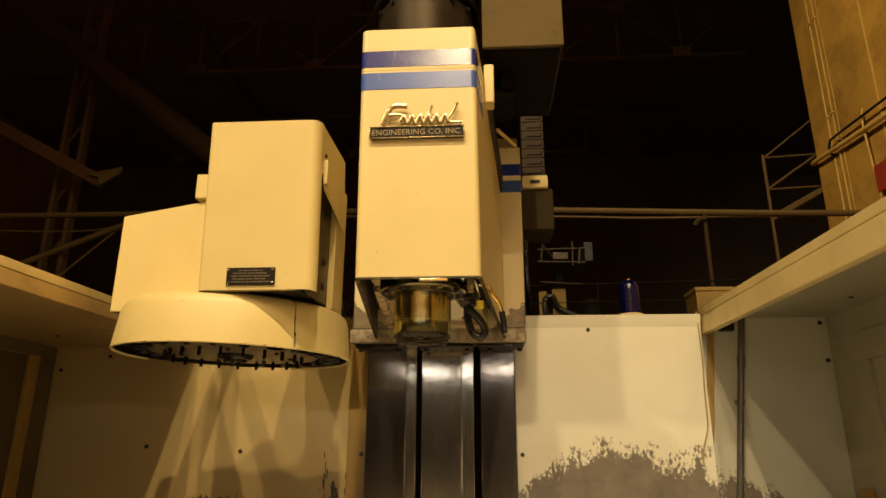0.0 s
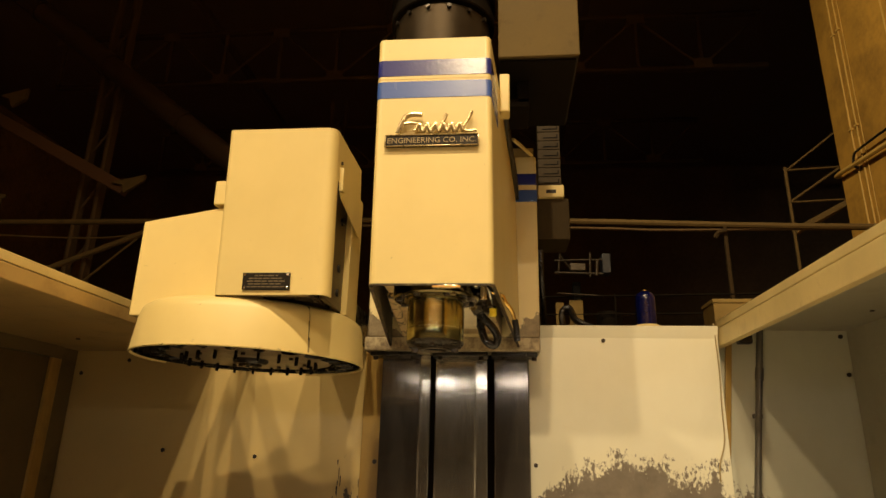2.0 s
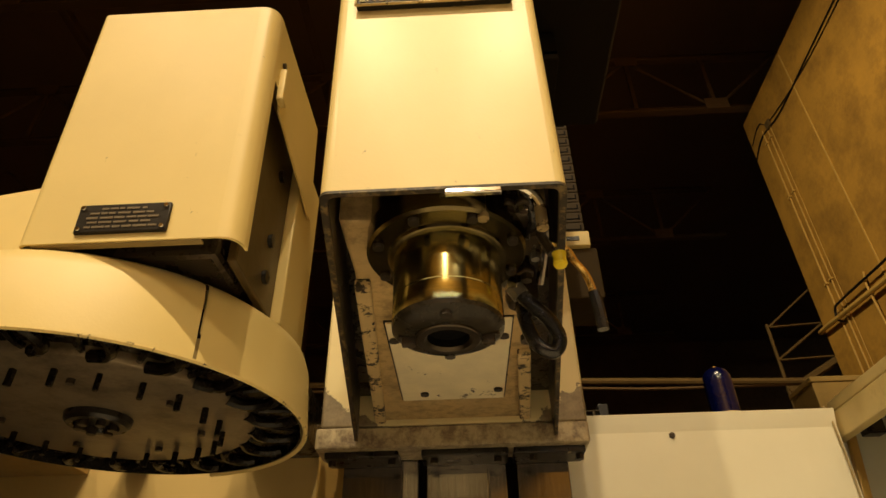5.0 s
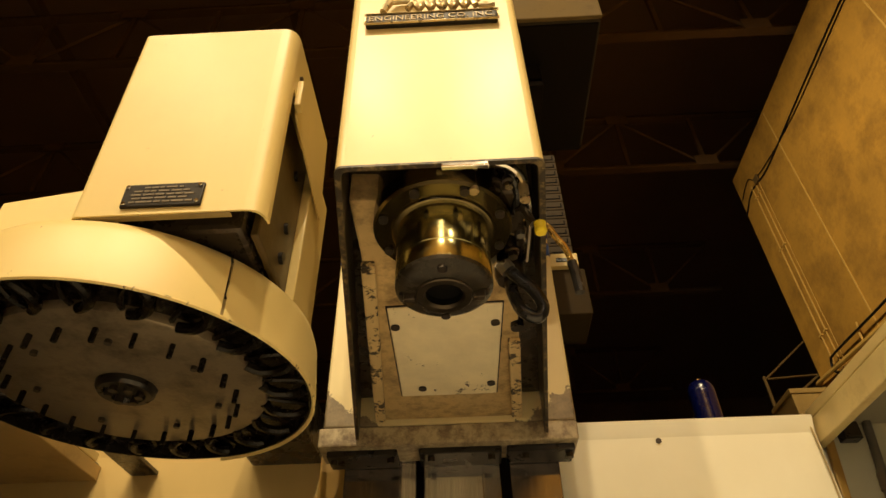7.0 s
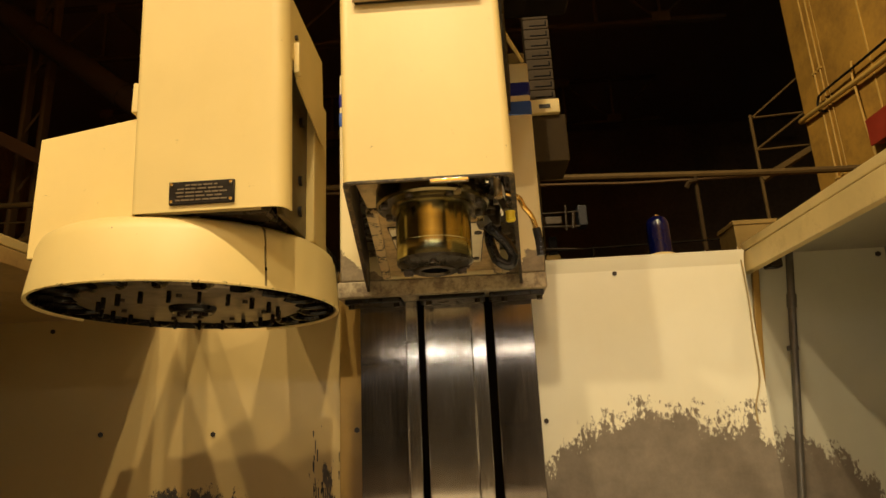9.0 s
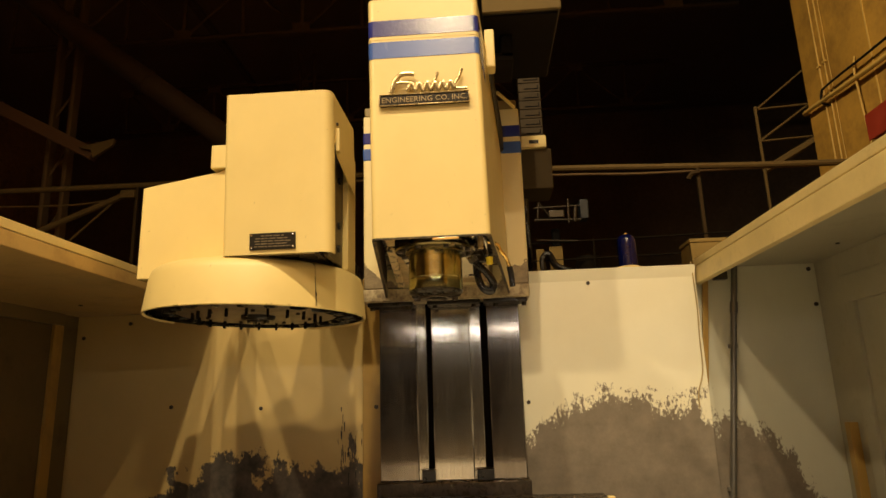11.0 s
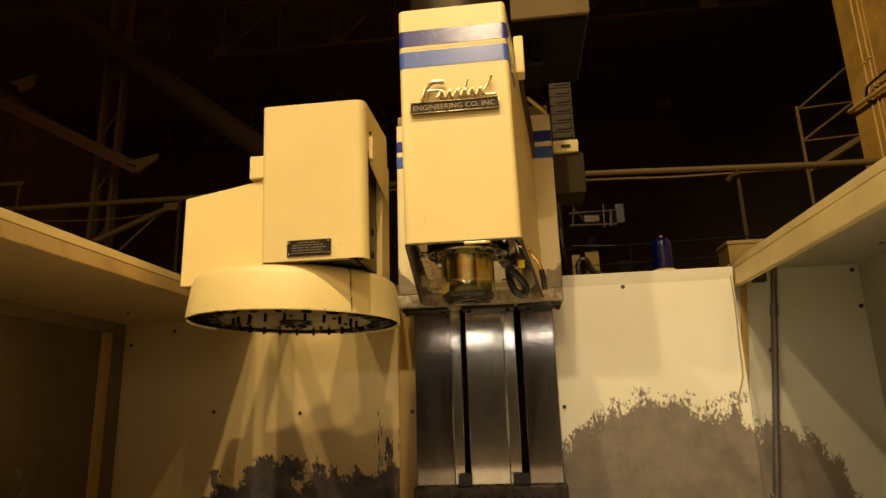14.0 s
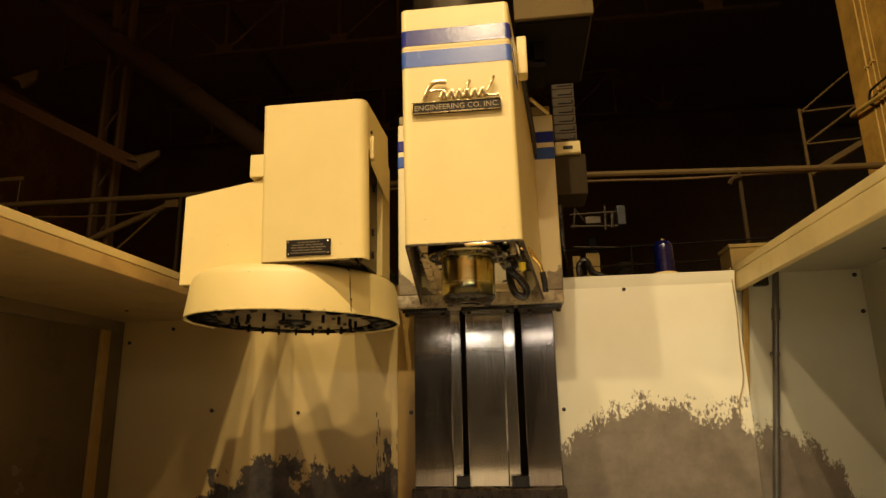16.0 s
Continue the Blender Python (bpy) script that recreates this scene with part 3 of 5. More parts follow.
part("cable", tube([(7.13, 12.9, 11.7), (7.13, 12.35, 11.85), (7.13, 11.9, 11.55), (7.13, 10.0, 11.33), (7.13, 7.0, 11.42), (7.13, 3.0, 11.45)], 0.011, 6), M_BLACK, wire)
part("clamp", box(7.09, 7.152, 11.92, 12.10, 11.42, 11.62, 0.01), M_PIPE, wire)
rack = thing("wall_pipe_frame", (7.1, 10, 4.9), "bent pipe frame fixed to a concrete wall", "pipe")
part("pipe", tube([(7.14, 12.25, 6.55), (7.03, 12.25, 6.6), (7.02, 12.2, 6.80), (7.02, 11.9, 6.84), (7.02, 10.0, 6.74), (7.02, 7.0, 6.7)], 0.024, 8), M_BLACK, rack)
part("pipe", tube([(7.14, 12.95, 6.70), (7.04, 12.9, 6.70), (7.03, 11.6, 6.58), (7.03, 10.0, 6.46), (7.03, 7.0, 6.4)], 0.045, 8), M_WALL_PIPE, rack)
part("pipe", tube([(7.13, 11.2, 7.0), (7.05, 11.15, 6.7), (7.06, 11.15, 6.3), (7.10, 11.14, 5.4), (7.14, 11.1, 4.6)], 0.02, 8), M_WALL_PIPE, rack)
redbox = thing("red_wall_box", (7.1, 9.4, 5.2), "dull red painted metal box fixed to a wall", "box")
part("case", box(6.98, 7.15, 9.0, 10.95, 5.28, 5.72, 0.02), M_RED, redbox)
part("lid_rim", box(6.965, 6.985, 8.97, 10.98, 5.26, 5.74, 0.008), M_RED, redbox)

# braced bracket past the slab's end
frame_ = thing("wall_bracket", (6.1, 13.1, 0), "pale welded angle-iron bracket frame beside a wall", "bracket")
part("upright", box(6.09, 6.14, 13.07, 13.12, 0.0, 6.98, 0.008), M_PIPE, frame_)
part("arm", rod((6.12, 13.1, 6.9), (7.2, 13.1, 7.75), 0.022, 6), M_PIPE, frame_)
part("arm", rod((6.12, 13.1, 6.92), (7.2, 13.1, 6.98), 0.022, 6), M_PIPE, frame_)
part("arm", rod((6.12, 13.1, 6.2), (7.2, 13.1, 6.25), 0.022, 6), M_PIPE, frame_)
part("arm", rod((6.12, 13.1, 5.55), (7.3, 13.1, 6.2), 0.075, 6), M_PIPE, frame_)
part("arm", rod((6.12, 13.1, 6.2), (7.2, 13.1, 6.95), 0.026, 6), M_PIPE, frame_)

# long pipe run behind the machine, on posts
run = thing("overhead_pipe", (0, 8, 0), "long dusty pipe run carried on thin posts", "pipe")
part("pipe", tube([(-11, 8.0, 4.12), (-6.4, 8.0, 4.06), (-1, 8.0, 4.02), (1.1, 8.0, 3.98), (3.7, 8.0, 3.89), (5.6, 8.0, 3.86)], 0.038, 8), M_PIPE, run)
part("pipe", tube([(-3, 8.02, 3.99), (1.1, 8.02, 3.90), (2.2, 8.02, 3.86), (3.7, 8.02, 3.86), (5.6, 8.02, 3.84)], 0.018, 6), M_TRUSS, run)
for x0, top in ((2.93, 3.9), (-4.36, 4.05), (5.3, 3.87), (-9.5, 4.1)):
    part("post", box(x0 - 0.02, x0 + 0.02, 7.98, 8.02, 0.0, top, 0.005), M_POST, run)
part("hook", tube([(2.8, 7.98, 3.74), (2.84, 7.96, 3.80), (2.93, 7.96, 3.82)], 0.03, 6), M_POST, run)
part("collar", box(-4.56, -4.36, 7.93, 8.04, 3.86, 3.97, 0.01), M_PIPE, run)
part("stay", rod((-4.5, 7.98, 3.92), (-6.6, 7.98, 3.1), 0.04, 8), M_PIPE, run)
part("stay", rod((-4.7, 7.99, 3.8), (-5.7, 7.99, 2.9), 0.015, 6), M_PIPE, run)
part("cable", tube([(-8.5, 8.0, 4.02), (-6.5, 8.0, 3.86), (-5.2, 8.0, 3.82), (-4.5, 8.0, 3.90)], 0.012, 6), M_PIPE, run)

# the whole run stands further back than it was drawn: enlarge it about the doorway of the machine
grow = Matrix.Translation((0.183, 0.335, 1.2)) @ Matrix.Scale(1.45, 4) @ Matrix.Translation((-0.183, -0.335, -1.2))
for ob in run.children:
    ob.data.transform(grow)
    for v in ob.data.vertices:
        v.co.z = max(v.co.z, 0.0)

# neighbouring machine in the dark behind
nb = thing("neighbouring_machine", (1.4, 8.6, 0), "dark neighbouring machine with shiny pipework, half hidden", "machine")
part("body", box(0.2, 4.4, 8.3, 9.6, 0.0, 2.62, 0.03), M_DULL, nb)
part("rail", rod((0.3, 8.25, 3.05), (3.6, 8.25, 3.1), 0.012, 6), M_DULL, nb)
part("rail", rod((0.3, 8.25, 2.82), (3.6, 8.25, 2.86), 0.012, 6), M_DULL, nb)
for x0 in (0.35, 1.6, 3.5):
    part("rail_post", rod((x0, 8.25, 2.0), (x0, 8.25, 3.1), 0.012, 6), M_DULL, nb)
part("manifold", box(1.05, 1.25, 8.18, 8.3, 3.38, 3.48, 0.012), M_SHINY, nb, "dull shiny manifold block")
part("control_box", box(1.46, 1.57, 8.22, 8.42, 3.36, 3.62, 0.012), M_GREYBOX, nb, "blue-grey control box")
for x0, x1, z0, z1, r in ((0.86, 1.46, 3.52, 3.53, 0.012), (0.86, 1.46, 3.36, 3.34, 0.016), (0.90, 0.93, 3.34, 3.60, 0.012), (1.30, 1.31, 3.30, 3.62, 0.014), (1.38, 1.40, 3.32, 3.52, 0.020), (0.94, 1.06, 3.58, 3.40, 0.010), (0.88, 1.40, 3.09, 3.06, 0.010)):
    part("pipe", rod((x0, 8.2, z0), (x1, 8.2, z1), r, 8), M_SHINY, nb)
for x0, x1, z0, z1 in ((1.03, 1.20, 2.60, 3.01), (0.86, 0.96, 2.60, 2.98)):
    part("bracket_plate", box(x0, x1, 8.24, 8.27, z0, z1, 0.008), M_TBOX, nb)
part("manifold_stand", box(1.1, 1.2, 8.4, 8.5, 2.6, 3.29, 0.01), M_BORE, nb)
part("motor", lathe([(0, 0.3), (0.16, 0.28), (0.17, 0.02), (0, 0)], (1.55, 8.45, 2.61), 16), M_DULL, nb)
part("valve", tube([(0.95, 8.2, 2.62), (0.93, 8.2, 2.84), (1.02, 8.2, 2.9), (1.1, 8.2, 2.75), (1.3, 8.2, 2.66)], 0.04, 8), M_BLACK, nb)
part("label_plate", box(0.86, 1.12, 8.285, 8.302, 2.55, 2.70, 0.004), M_PIPE, nb)

# steelwork far to the tool changer's side
for x0, y0, w in ((-9.2, 13.0, 0.22), (-13.0, 11.0, 0.25), (-5.6, 20.0, 0.25)):
    c = thing("hall_column", (x0, y0, 0), "dark steel lattice column of the hall", "column", "hall columns")
    for s in (-1, 1):
        part("leg", box(x0 + s * w - 0.05, x0 + s * w + 0.05, y0 - 0.1, y0 + 0.1, 0.0, 13.0, 0), M_TRUSS, c)
    for k in range(9):
        part("lacing", rod((x0 - w, y0, 0.6 + k * 1.4), (x0 + w, y0, 1.3 + k * 1.4), 0.03, 4), M_TRUSS, c)
crane = thing("crane_beam", (-9.0, 12.0, 6.0), "rust-brown crane beam sloping away into the dark", "beam", "sloping beams")
part("beam", hull8([(-13.0, 11.9, 8.95), (-13.0, 12.1, 8.95), (-7.75, 12.1, 6.12), (-7.75, 11.9, 6.12), (-13.0, 11.9, 9.24), (-13.0, 12.1, 9.24), (-7.65, 12.1, 6.36), (-7.65, 11.9, 6.36)], 0.02), M_RUST, crane)
part("end_bracket", prism([(-7.95, 6.35), (-7.20, 6.50), (-7.22, 6.36), (-7.62, 6.10), (-7.68, 6.28)], "y", 11.8, 11.88, 0.01), M_PIPE, crane)
part("top_bracket", prism([(-10.95, 8.50), (-10.30, 8.66), (-10.32, 8.40), (-10.62, 8.22), (-10.72, 8.42)], "y", 11.8, 11.88, 0.01), M_PIPE, crane)
duct = thing("sloping_duct", (-8.4, 12.6, 7.0), "broad dark brown duct sloping under the roof", "duct", "sloping beams")
part("duct", rod((-12.5, 12.6, 12.4), (-3.9, 12.6, 5.71), 0.26, 20), M_DUCT, duct)
for k in range(4):
    f = 0.15 + 0.24 * k
    p, q = Vector((-12.5, 12.6, 12.4)), Vector((-3.9, 12.6, 5.71))
    part("collar", rod(p.lerp(q, f), p.lerp(q, f + 0.012), 0.285, 20), M_DUCT, duct)
hang = thing("hanging_lamp_bracket", (-10.7, 12.0, 6.1), "pale angle bracket hung on a thin drop rod", "bracket")
part("arm", box(-11.4, -10.39, 11.97, 12.03, 6.10, 6.19, 0.01), M_PIPE, hang)
part("drop_rod", rod((-10.48, 12.0, 0.0), (-10.48, 12.0, 6.12), 0.02, 6), M_PIPE, hang)

# ---- machine enclosure ----
back = setting("wall_back", prism([(3.335, 0.25), (3.335, 1.700), (3.316, 1.754), (3.330, 1.759), (3.352, 1.705), (3.352, 0.25)], "x", 0.315, 1.18, 0.0015),
               M_PANEL, "cream sheet-metal splash panel, worn to grey primer low down", "panel")
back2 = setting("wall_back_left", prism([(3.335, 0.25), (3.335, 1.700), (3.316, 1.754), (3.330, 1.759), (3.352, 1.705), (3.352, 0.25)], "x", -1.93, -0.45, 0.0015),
                M_PANEL_YELLOW_SHADE, "cream sheet-metal splash panel, stained black along its foot", "panel")
drip_rng = random.Random(12)
for k in range(20):
    x, z = -0.565 + 0.105 * drip_rng.random(), 0.82 + 0.24 * drip_rng.random()
    if k < 3:
        x, z = -0.562 + 0.008 * k, 1.13 - 0.035 * k
    w, h = 0.0012 + 0.0024 * drip_rng.random(), 0.012 + 0.04 * drip_rng.random()
    part("drip", prism([(x - w, z), (x, z + 0.004), (x + w, z), (x + w * 0.7, z - h), (x, z - h - 0.005), (x - w * 0.6, z - h)], "y", 3.3335, 3.3352, 0), M_BLACK, back2, "black dried coolant drip")
back3 = setting("wall_back_right", box(1.18, 1.80, 3.405, 3.42, 0.25, 1.755, 0.001), M_PANEL_GREY, "dull cream sheet-metal corner panel, worn grey", "panel")
setting("trim_strip", box(-0.452, -0.355, 3.30, 3.332, 0.25, 1.75, 0.004), M_BROWN, "oil-browned narrow strip beside the column ways", "trim")
setting("trim_angle", hull8([(1.065, 3.385, 0.25), (1.092, 3.385, 0.25), (1.092, 3.404, 0.25), (1.065, 3.404, 0.25), (1.233, 3.385, 1.70), (1.260, 3.385, 1.70), (1.260, 3.404, 1.70), (1.233, 3.404, 1.70)], 0.003), M_BROWN, "oil-browned vertical angle strip in the corner", "trim")
for px, pz, own in ((0.662, 1.688, back), (0.338, 1.128, back), (0.338, 0.62, back), (-0.958, 1.137, back2), (-1.409, 1.156, back2), (-1.89, 1.51, back2), (-1.65, 1.575, back2), (-0.50, 0.55, back2)):
    part("bolt", hex_bolt((px, 3.337, pz), (0, -1, 0), 0.010, 0.007), M_BOLT, own)
for px, pz in ((1.752, 1.725), (1.762, 1.55)):
    part("bolt", hex_bolt((px, 3.407, pz), (0, -1, 0), 0.011, 0.008), M_BOLT, back3)

right_wall = setting("wall_right", box(1.78, 1.80, 0.75, 3.40, 0.25, 1.752, 0.001), M_WALL_PAINT, "dull cream side panel of the machine enclosure", "panel")
left_wall = setting("wall_left", box(-1.945, -1.925, 0.75, 3.33, 0.25, 1.70, 0.001), M_WALL_SHADE, "dull cream side panel of the machine enclosure", "panel")
part("window_frame", box(1.762, 1.781, 0.9, 3.17, 1.52, 1.64, 0.004), M_WALL_PAINT, right_wall)
part("window_frame", box(1.762, 1.781, 3.09, 3.17, 0.4, 1.52, 0.004), M_WALL_PAINT, right_wall)
part("edge_strip", box(1.74, 1.781, 3.25, 3.29, 0.25, 1.0, 0.004), M_BROWN, right_wall)
part("window_frame", box(-1.926, -1.907, 0.9, 3.20, 1.56, 1.66, 0.004), M_WALL_SHADE, left_wall)
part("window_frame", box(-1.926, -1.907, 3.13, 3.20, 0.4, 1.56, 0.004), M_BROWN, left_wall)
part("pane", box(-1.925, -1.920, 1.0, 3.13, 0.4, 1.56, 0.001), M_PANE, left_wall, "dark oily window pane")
part("pane", box(1.776, 1.782, 1.0, 3.09, 0.4, 1.52, 0.001), M_WALL_PAINT, right_wall)

for x0, x1, y1, z0, z1, z2, side, word in ((1.19, 1.79, 3.404, 1.668, 1.751, 1.79, 1, "right"), (-1.20, -1.975, 3.333, 1.619, 1.667, 1.701, -1, "left")):
    a, b = min(x0, x1), max(x0, x1)
    body = box(a, b, 0.75, y1, z0, z1, 0.004) if side < 0 else box(x0, x0 + 0.035, 0.75, y1, z0, z1, 0.004)
    lip = setting("trim_lip_" + word, body, M_LIP if side > 0 else M_LIP_SHADE, "cream folded sheet-metal top channel of the enclosure", "trim")
    inset = 0.004 * side
    part("cap_strip", box(min(x0 + inset, x1), max(x0 + inset, x1), 0.75, y1 - 0.03, z1 + 0.004, z2, 0.004), M_LIP, lip)
    part("groove", box(a + 0.012, min(b - 0.012, a + 0.024) if side > 0 else b - 0.012, 0.76, 3.33, z1 - 0.006, z1 + 0.009, 0), M_BLACK, lip)
    if side > 0:
        part("underside", box(x0 + 0.036, x1, 0.76, y1, z1 + 0.001, z1 + 0.0035, 0), M_WALL_PAINT, lip, "dull grey underside of the channel")
    for y0 in (1.1, 2.0, 2.95):
        part("screw", hex_bolt((x0 + 0.47 * side, y0, z0 + 0.001 if side < 0 else z1 + 0.002), (0, 0, -1), 0.009, 0.006), M_BOLT, lip)
setting("trim_rear_shelf", box(-1.9, 1.79, 3.425, 3.75, 1.70, 1.748, 0.004), M_BOX, "grey-beige sheet cover behind the splash panels", "trim")
setting("trim_rear_skirt", box(-1.9, 1.75, 3.70, 3.75, 0.0, 1.70, 0.004), M_BOX, "grey-beige rear sheet of the machine", "trim")
setting("machine_base", box(-1.95, 1.76, 0.75, 3.70, 0.0, 0.25, 0.01), M_DULL, "dark oily base tray of the machining centre", "trim")

pipe = thing("wall_conduit", (1.335, 3.39, 0.25), "grey steel conduit running up the corner panel", "conduit")
part("pipe", rod((1.19, 3.388, 0.25), (1.392, 3.388, 1.755), 0.0145, 12), M_CONDUIT, pipe)
part("coupling", rod((1.3605, 3.388, 1.52), (1.3679, 3.388, 1.575), 0.0185, 12), M_CONDUIT, pipe)
for z0 in (0.7, 1.35):
    xc = 1.392 - 0.1342 * (1.755 - z0)
    part("clip", box(xc - 0.02, xc + 0.02, 3.384, 3.406, z0, z0 + 0.02, 0.003), M_CONDUIT, pipe)
jb = thing("corner_terminal_box", (1.34, 3.39, 1.66), "small dark terminal box under the top channel", "box")
part("case", box(1.285, 1.345, 3.36, 3.406, 1.685, 1.745, 0.004), M_BLACK, jb)
part("lid", box(1.29, 1.34, 3.354, 3.361, 1.69, 1.74, 0.003), M_OILY, jb)
cord = thing("hanging_cable", (1.15, 3.33, 1.7), "thin pale cable hanging down the splash panel", "cable")
part("cable", tube([(1.175, 3.36, 1.775), (1.168, 3.328, 1.70), (1.170, 3.328, 1.55), (1.164, 3.328, 1.4), (1.160, 3.328, 1.25), (1.130, 3.328, 1.15), (1.126, 3.328, 1.08)], 0.0032, 6), M_WIRE, cord)

beacon = thing("signal_beacon", (0.888, 3.43, 1.75), "blue signal beacon on a pale round base", "beacon")
part("base", lathe([(0.0, 0.0), (0.072, 0.0), (0.072, 0.020), (0.055, 0.030), (0.0, 0.030)], (0.888, 3.43, 1.748), 24), M_CREAM, beacon)
part("lens", lathe([(0.0, 0.028), (0.048, 0.028)] + [(0.048 - 0.0012 * (k % 2), 0.032 + 0.008 * k) for k in range(16)] + [(0.046, 0.170), (0.038, 0.186), (0.024, 0.196), (0.0, 0.200)], (0.888, 3.43, 1.748), 28), M_BLUELENS, beacon, "deep blue ribbed lens")
part("cap", lathe([(0.0, 0.198), (0.010, 0.199), (0.010, 0.206), (0.0, 0.208)], (0.888, 3.43, 1.748), 12), M_CHROME, beacon)
cab = thing("rear_terminal_box", (1.24, 3.52, 1.748), "olive-grey sheet-metal terminal box behind the panel", "box")
part("case", box(1.215, 1.395, 3.45, 3.62, 1.748, 1.895, 0.004), M_TBOX, cab)
part("lid", box(1.21, 1.40, 3.445, 3.625, 1.895, 1.915, 0.004), M_TBOX, cab)


# ---- column, ways, saddle ----
col = thing("machine_column", (-0.02, 3.5, 0.25), "machine column with ground steel box ways", "column")
# casting coloured black so the gaps between the ways look shaded
part("casting", box(-0.34, 0.30, 3.27, 3.69, 0.25, 2.5, 0.01), M_DULL, col)
part("way", box(-0.352, -0.177, 3.205, 3.27, 0.80, 2.5, 0.003), M_WAY_DARK, col, "dark ground steel way")
part("way", box(0.156, 0.307, 3.205, 3.27, 0.80, 2.5, 0.003), M_WAY_DARK, col, "dark ground steel way")
part("way_edge", hull8([(-0.177, 3.207, 0.8), (-0.132, 3.213, 0.8), (-0.132, 3.27, 0.8), (-0.177, 3.27, 0.8), (-0.177, 3.207, 2.5), (-0.132, 3.213, 2.5), (-0.132, 3.27, 2.5), (-0.177, 3.27, 2.5)], 0.002), M_WAY, col)
part("screw_cover", box(-0.106, 0.073, 3.20, 3.262, 0.80, 2.5, 0.004), M_WAY, col, "bright brushed steel screw cover")
part("screw_cover_edge", hull8([(0.073, 3.203, 0.8), (0.125, 3.209, 0.8), (0.125, 3.262, 0.8), (0.073, 3.262, 0.8), (0.073, 3.203, 2.5), (0.125, 3.209, 2.5), (0.125, 3.262, 2.5), (0.073, 3.262, 2.5)], 0.002), M_WAY, col)
part("way_stop", box(-0.16, -0.10, 3.17, 3.24, 0.80, 0.85, 0.003), M_BLACK, col)
part("way_stop", box(0.085, 0.16, 3.17, 3.24, 0.80, 0.85, 0.003), M_BLACK, col)
part("foot_ledge", box(-0.36, 0.32, 3.15, 3.30, 0.70, 0.80, 0.006), M_OILY, col)
part("bolt", hex_bolt((-0.385, 3.302, 1.128), (0, -1, 0), 0.011, 0.008), M_BOLT, col)

guard = thing("table_way_guard", (0.05, 2.95, 0.25), "dark telescopic way guard with pale end brackets", "way guard")
part("top_bar", box(-0.52, 0.62, 2.95, 3.12, 0.720, 0.747, 0.004), M_OILY, guard)
part("body", box(-0.50, 0.60, 2.6, 3.10, 0.25, 0.715, 0.006), M_BLACK, guard)
# unseen pale sheet and its support, added to bounce light under the head
part("cover_sheet", box(-0.70, 1.08, 0.75, 3.06, 0.60, 0.64, 0.006), M_BOUNCE, guard, "unseen pale sheet added to bounce light upwards")
part("sheet_support", box(-0.55, 0.6, 1.6, 2.59, 0.25, 0.60, 0.006), M_BLACK, guard)
part("rim", box(-0.50, 0.60, 2.935, 2.951, 0.725, 0.751, 0.003), M_WIRE, guard)
for x0 in (-0.525, 0.615):
    part("end_bracket", hull8([(x0 - 0.018, 2.92, 0.4), (x0 + 0.012, 2.92, 0.4), (x0 + 0.012, 2.95, 0.4), (x0 - 0.018, 2.95, 0.4), (x0 - 0.012, 2.93, 0.760), (x0 + 0.018, 2.93, 0.760), (x0 + 0.018, 2.96, 0.760), (x0 - 0.012, 2.96, 0.760)], 0.004), M_CREAM, guard)

saddle = thing("head_saddle", (-0.02, 3.12, 1.6), "worn cream head saddle with striped cover on the column", "saddle")
part("block", box(-0.412, 0.356, 3.068, 3.203, 1.596, 1.655, 0.006), M_SADDLE, saddle, "chipped grey-cream saddle edge")
for x0, x1 in ((-0.39, -0.18), (-0.115, 0.13), (0.145, 0.345)):
    part("way_wiper", box(x0, x1, 3.10, 3.203, 1.578, 1.597, 0.004), M_BLACK, saddle)
for x0 in (-0.37, -0.2, -0.08, 0.1, 0.2, 0.33):
    part("bolt", hex_bolt((x0, 3.13, 1.580), (0, 0, -1), 0.012, 0.016), M_BOLT, saddle)
cover = part("cover", box(-0.402, 0.356, 3.072, 3.20, 1.655, 2.515, 0.008, 3), M_SADDLE_COVER, saddle)
part("cap", box(-0.395, 0.345, 3.07, 3.21, 2.513, 2.56, 0.006), M_OLIVE, saddle)
part("navy_stripe", box(-0.4045, 0.3585, 3.0695, 3.16, 2.366, 2.430, 0.009, 3), M_NAVY, saddle, "dark navy painted stripe")
part("blue_stripe", box(-0.4045, 0.3585, 3.0695, 3.16, 2.282, 2.348, 0.009, 3), M_BLUE, saddle, "bright blue painted stripe")

# ---- spindle head ----
head = thing("spindle_unit", (0, 2.5, 1.6), "tall cream spindle head with two blue stripes and a chrome badge", "spindle unit")
F0, F1, B0, B1, YF, YB, ZB, ZT = -0.172, 0.172, -0.300, 0.266, 1.99, 3.068, 1.615, 2.405


def ring_outline(grow, back=0.0, radius=0.016, n=5):
    """The hood's outline from above, open at the back, with rounded front corners."""
    k = back / (YB - YF)
    c = [(B0 + (F0 - B0) * k - grow, YB - back), (F0 - grow, YF - grow), (F1 + grow, YF - grow), (B1 + (F1 - B1) * k + grow, YB - back)]
    pts = [c[0]]
    for i in (1, 2):
        p, a, b = Vector(c[i]), Vector(c[i - 1]), Vector(c[i + 1])
        u, w = (a - p).normalized(), (b - p).normalized()
        s, e = p + u * radius, p + w * radius
        for k in range(n + 1):
            q = k / n
            pts.append(tuple((1 - q) ** 2 * s + 2 * q * (1 - q) * p + q * q * e))
    pts.append(c[3])
    return pts


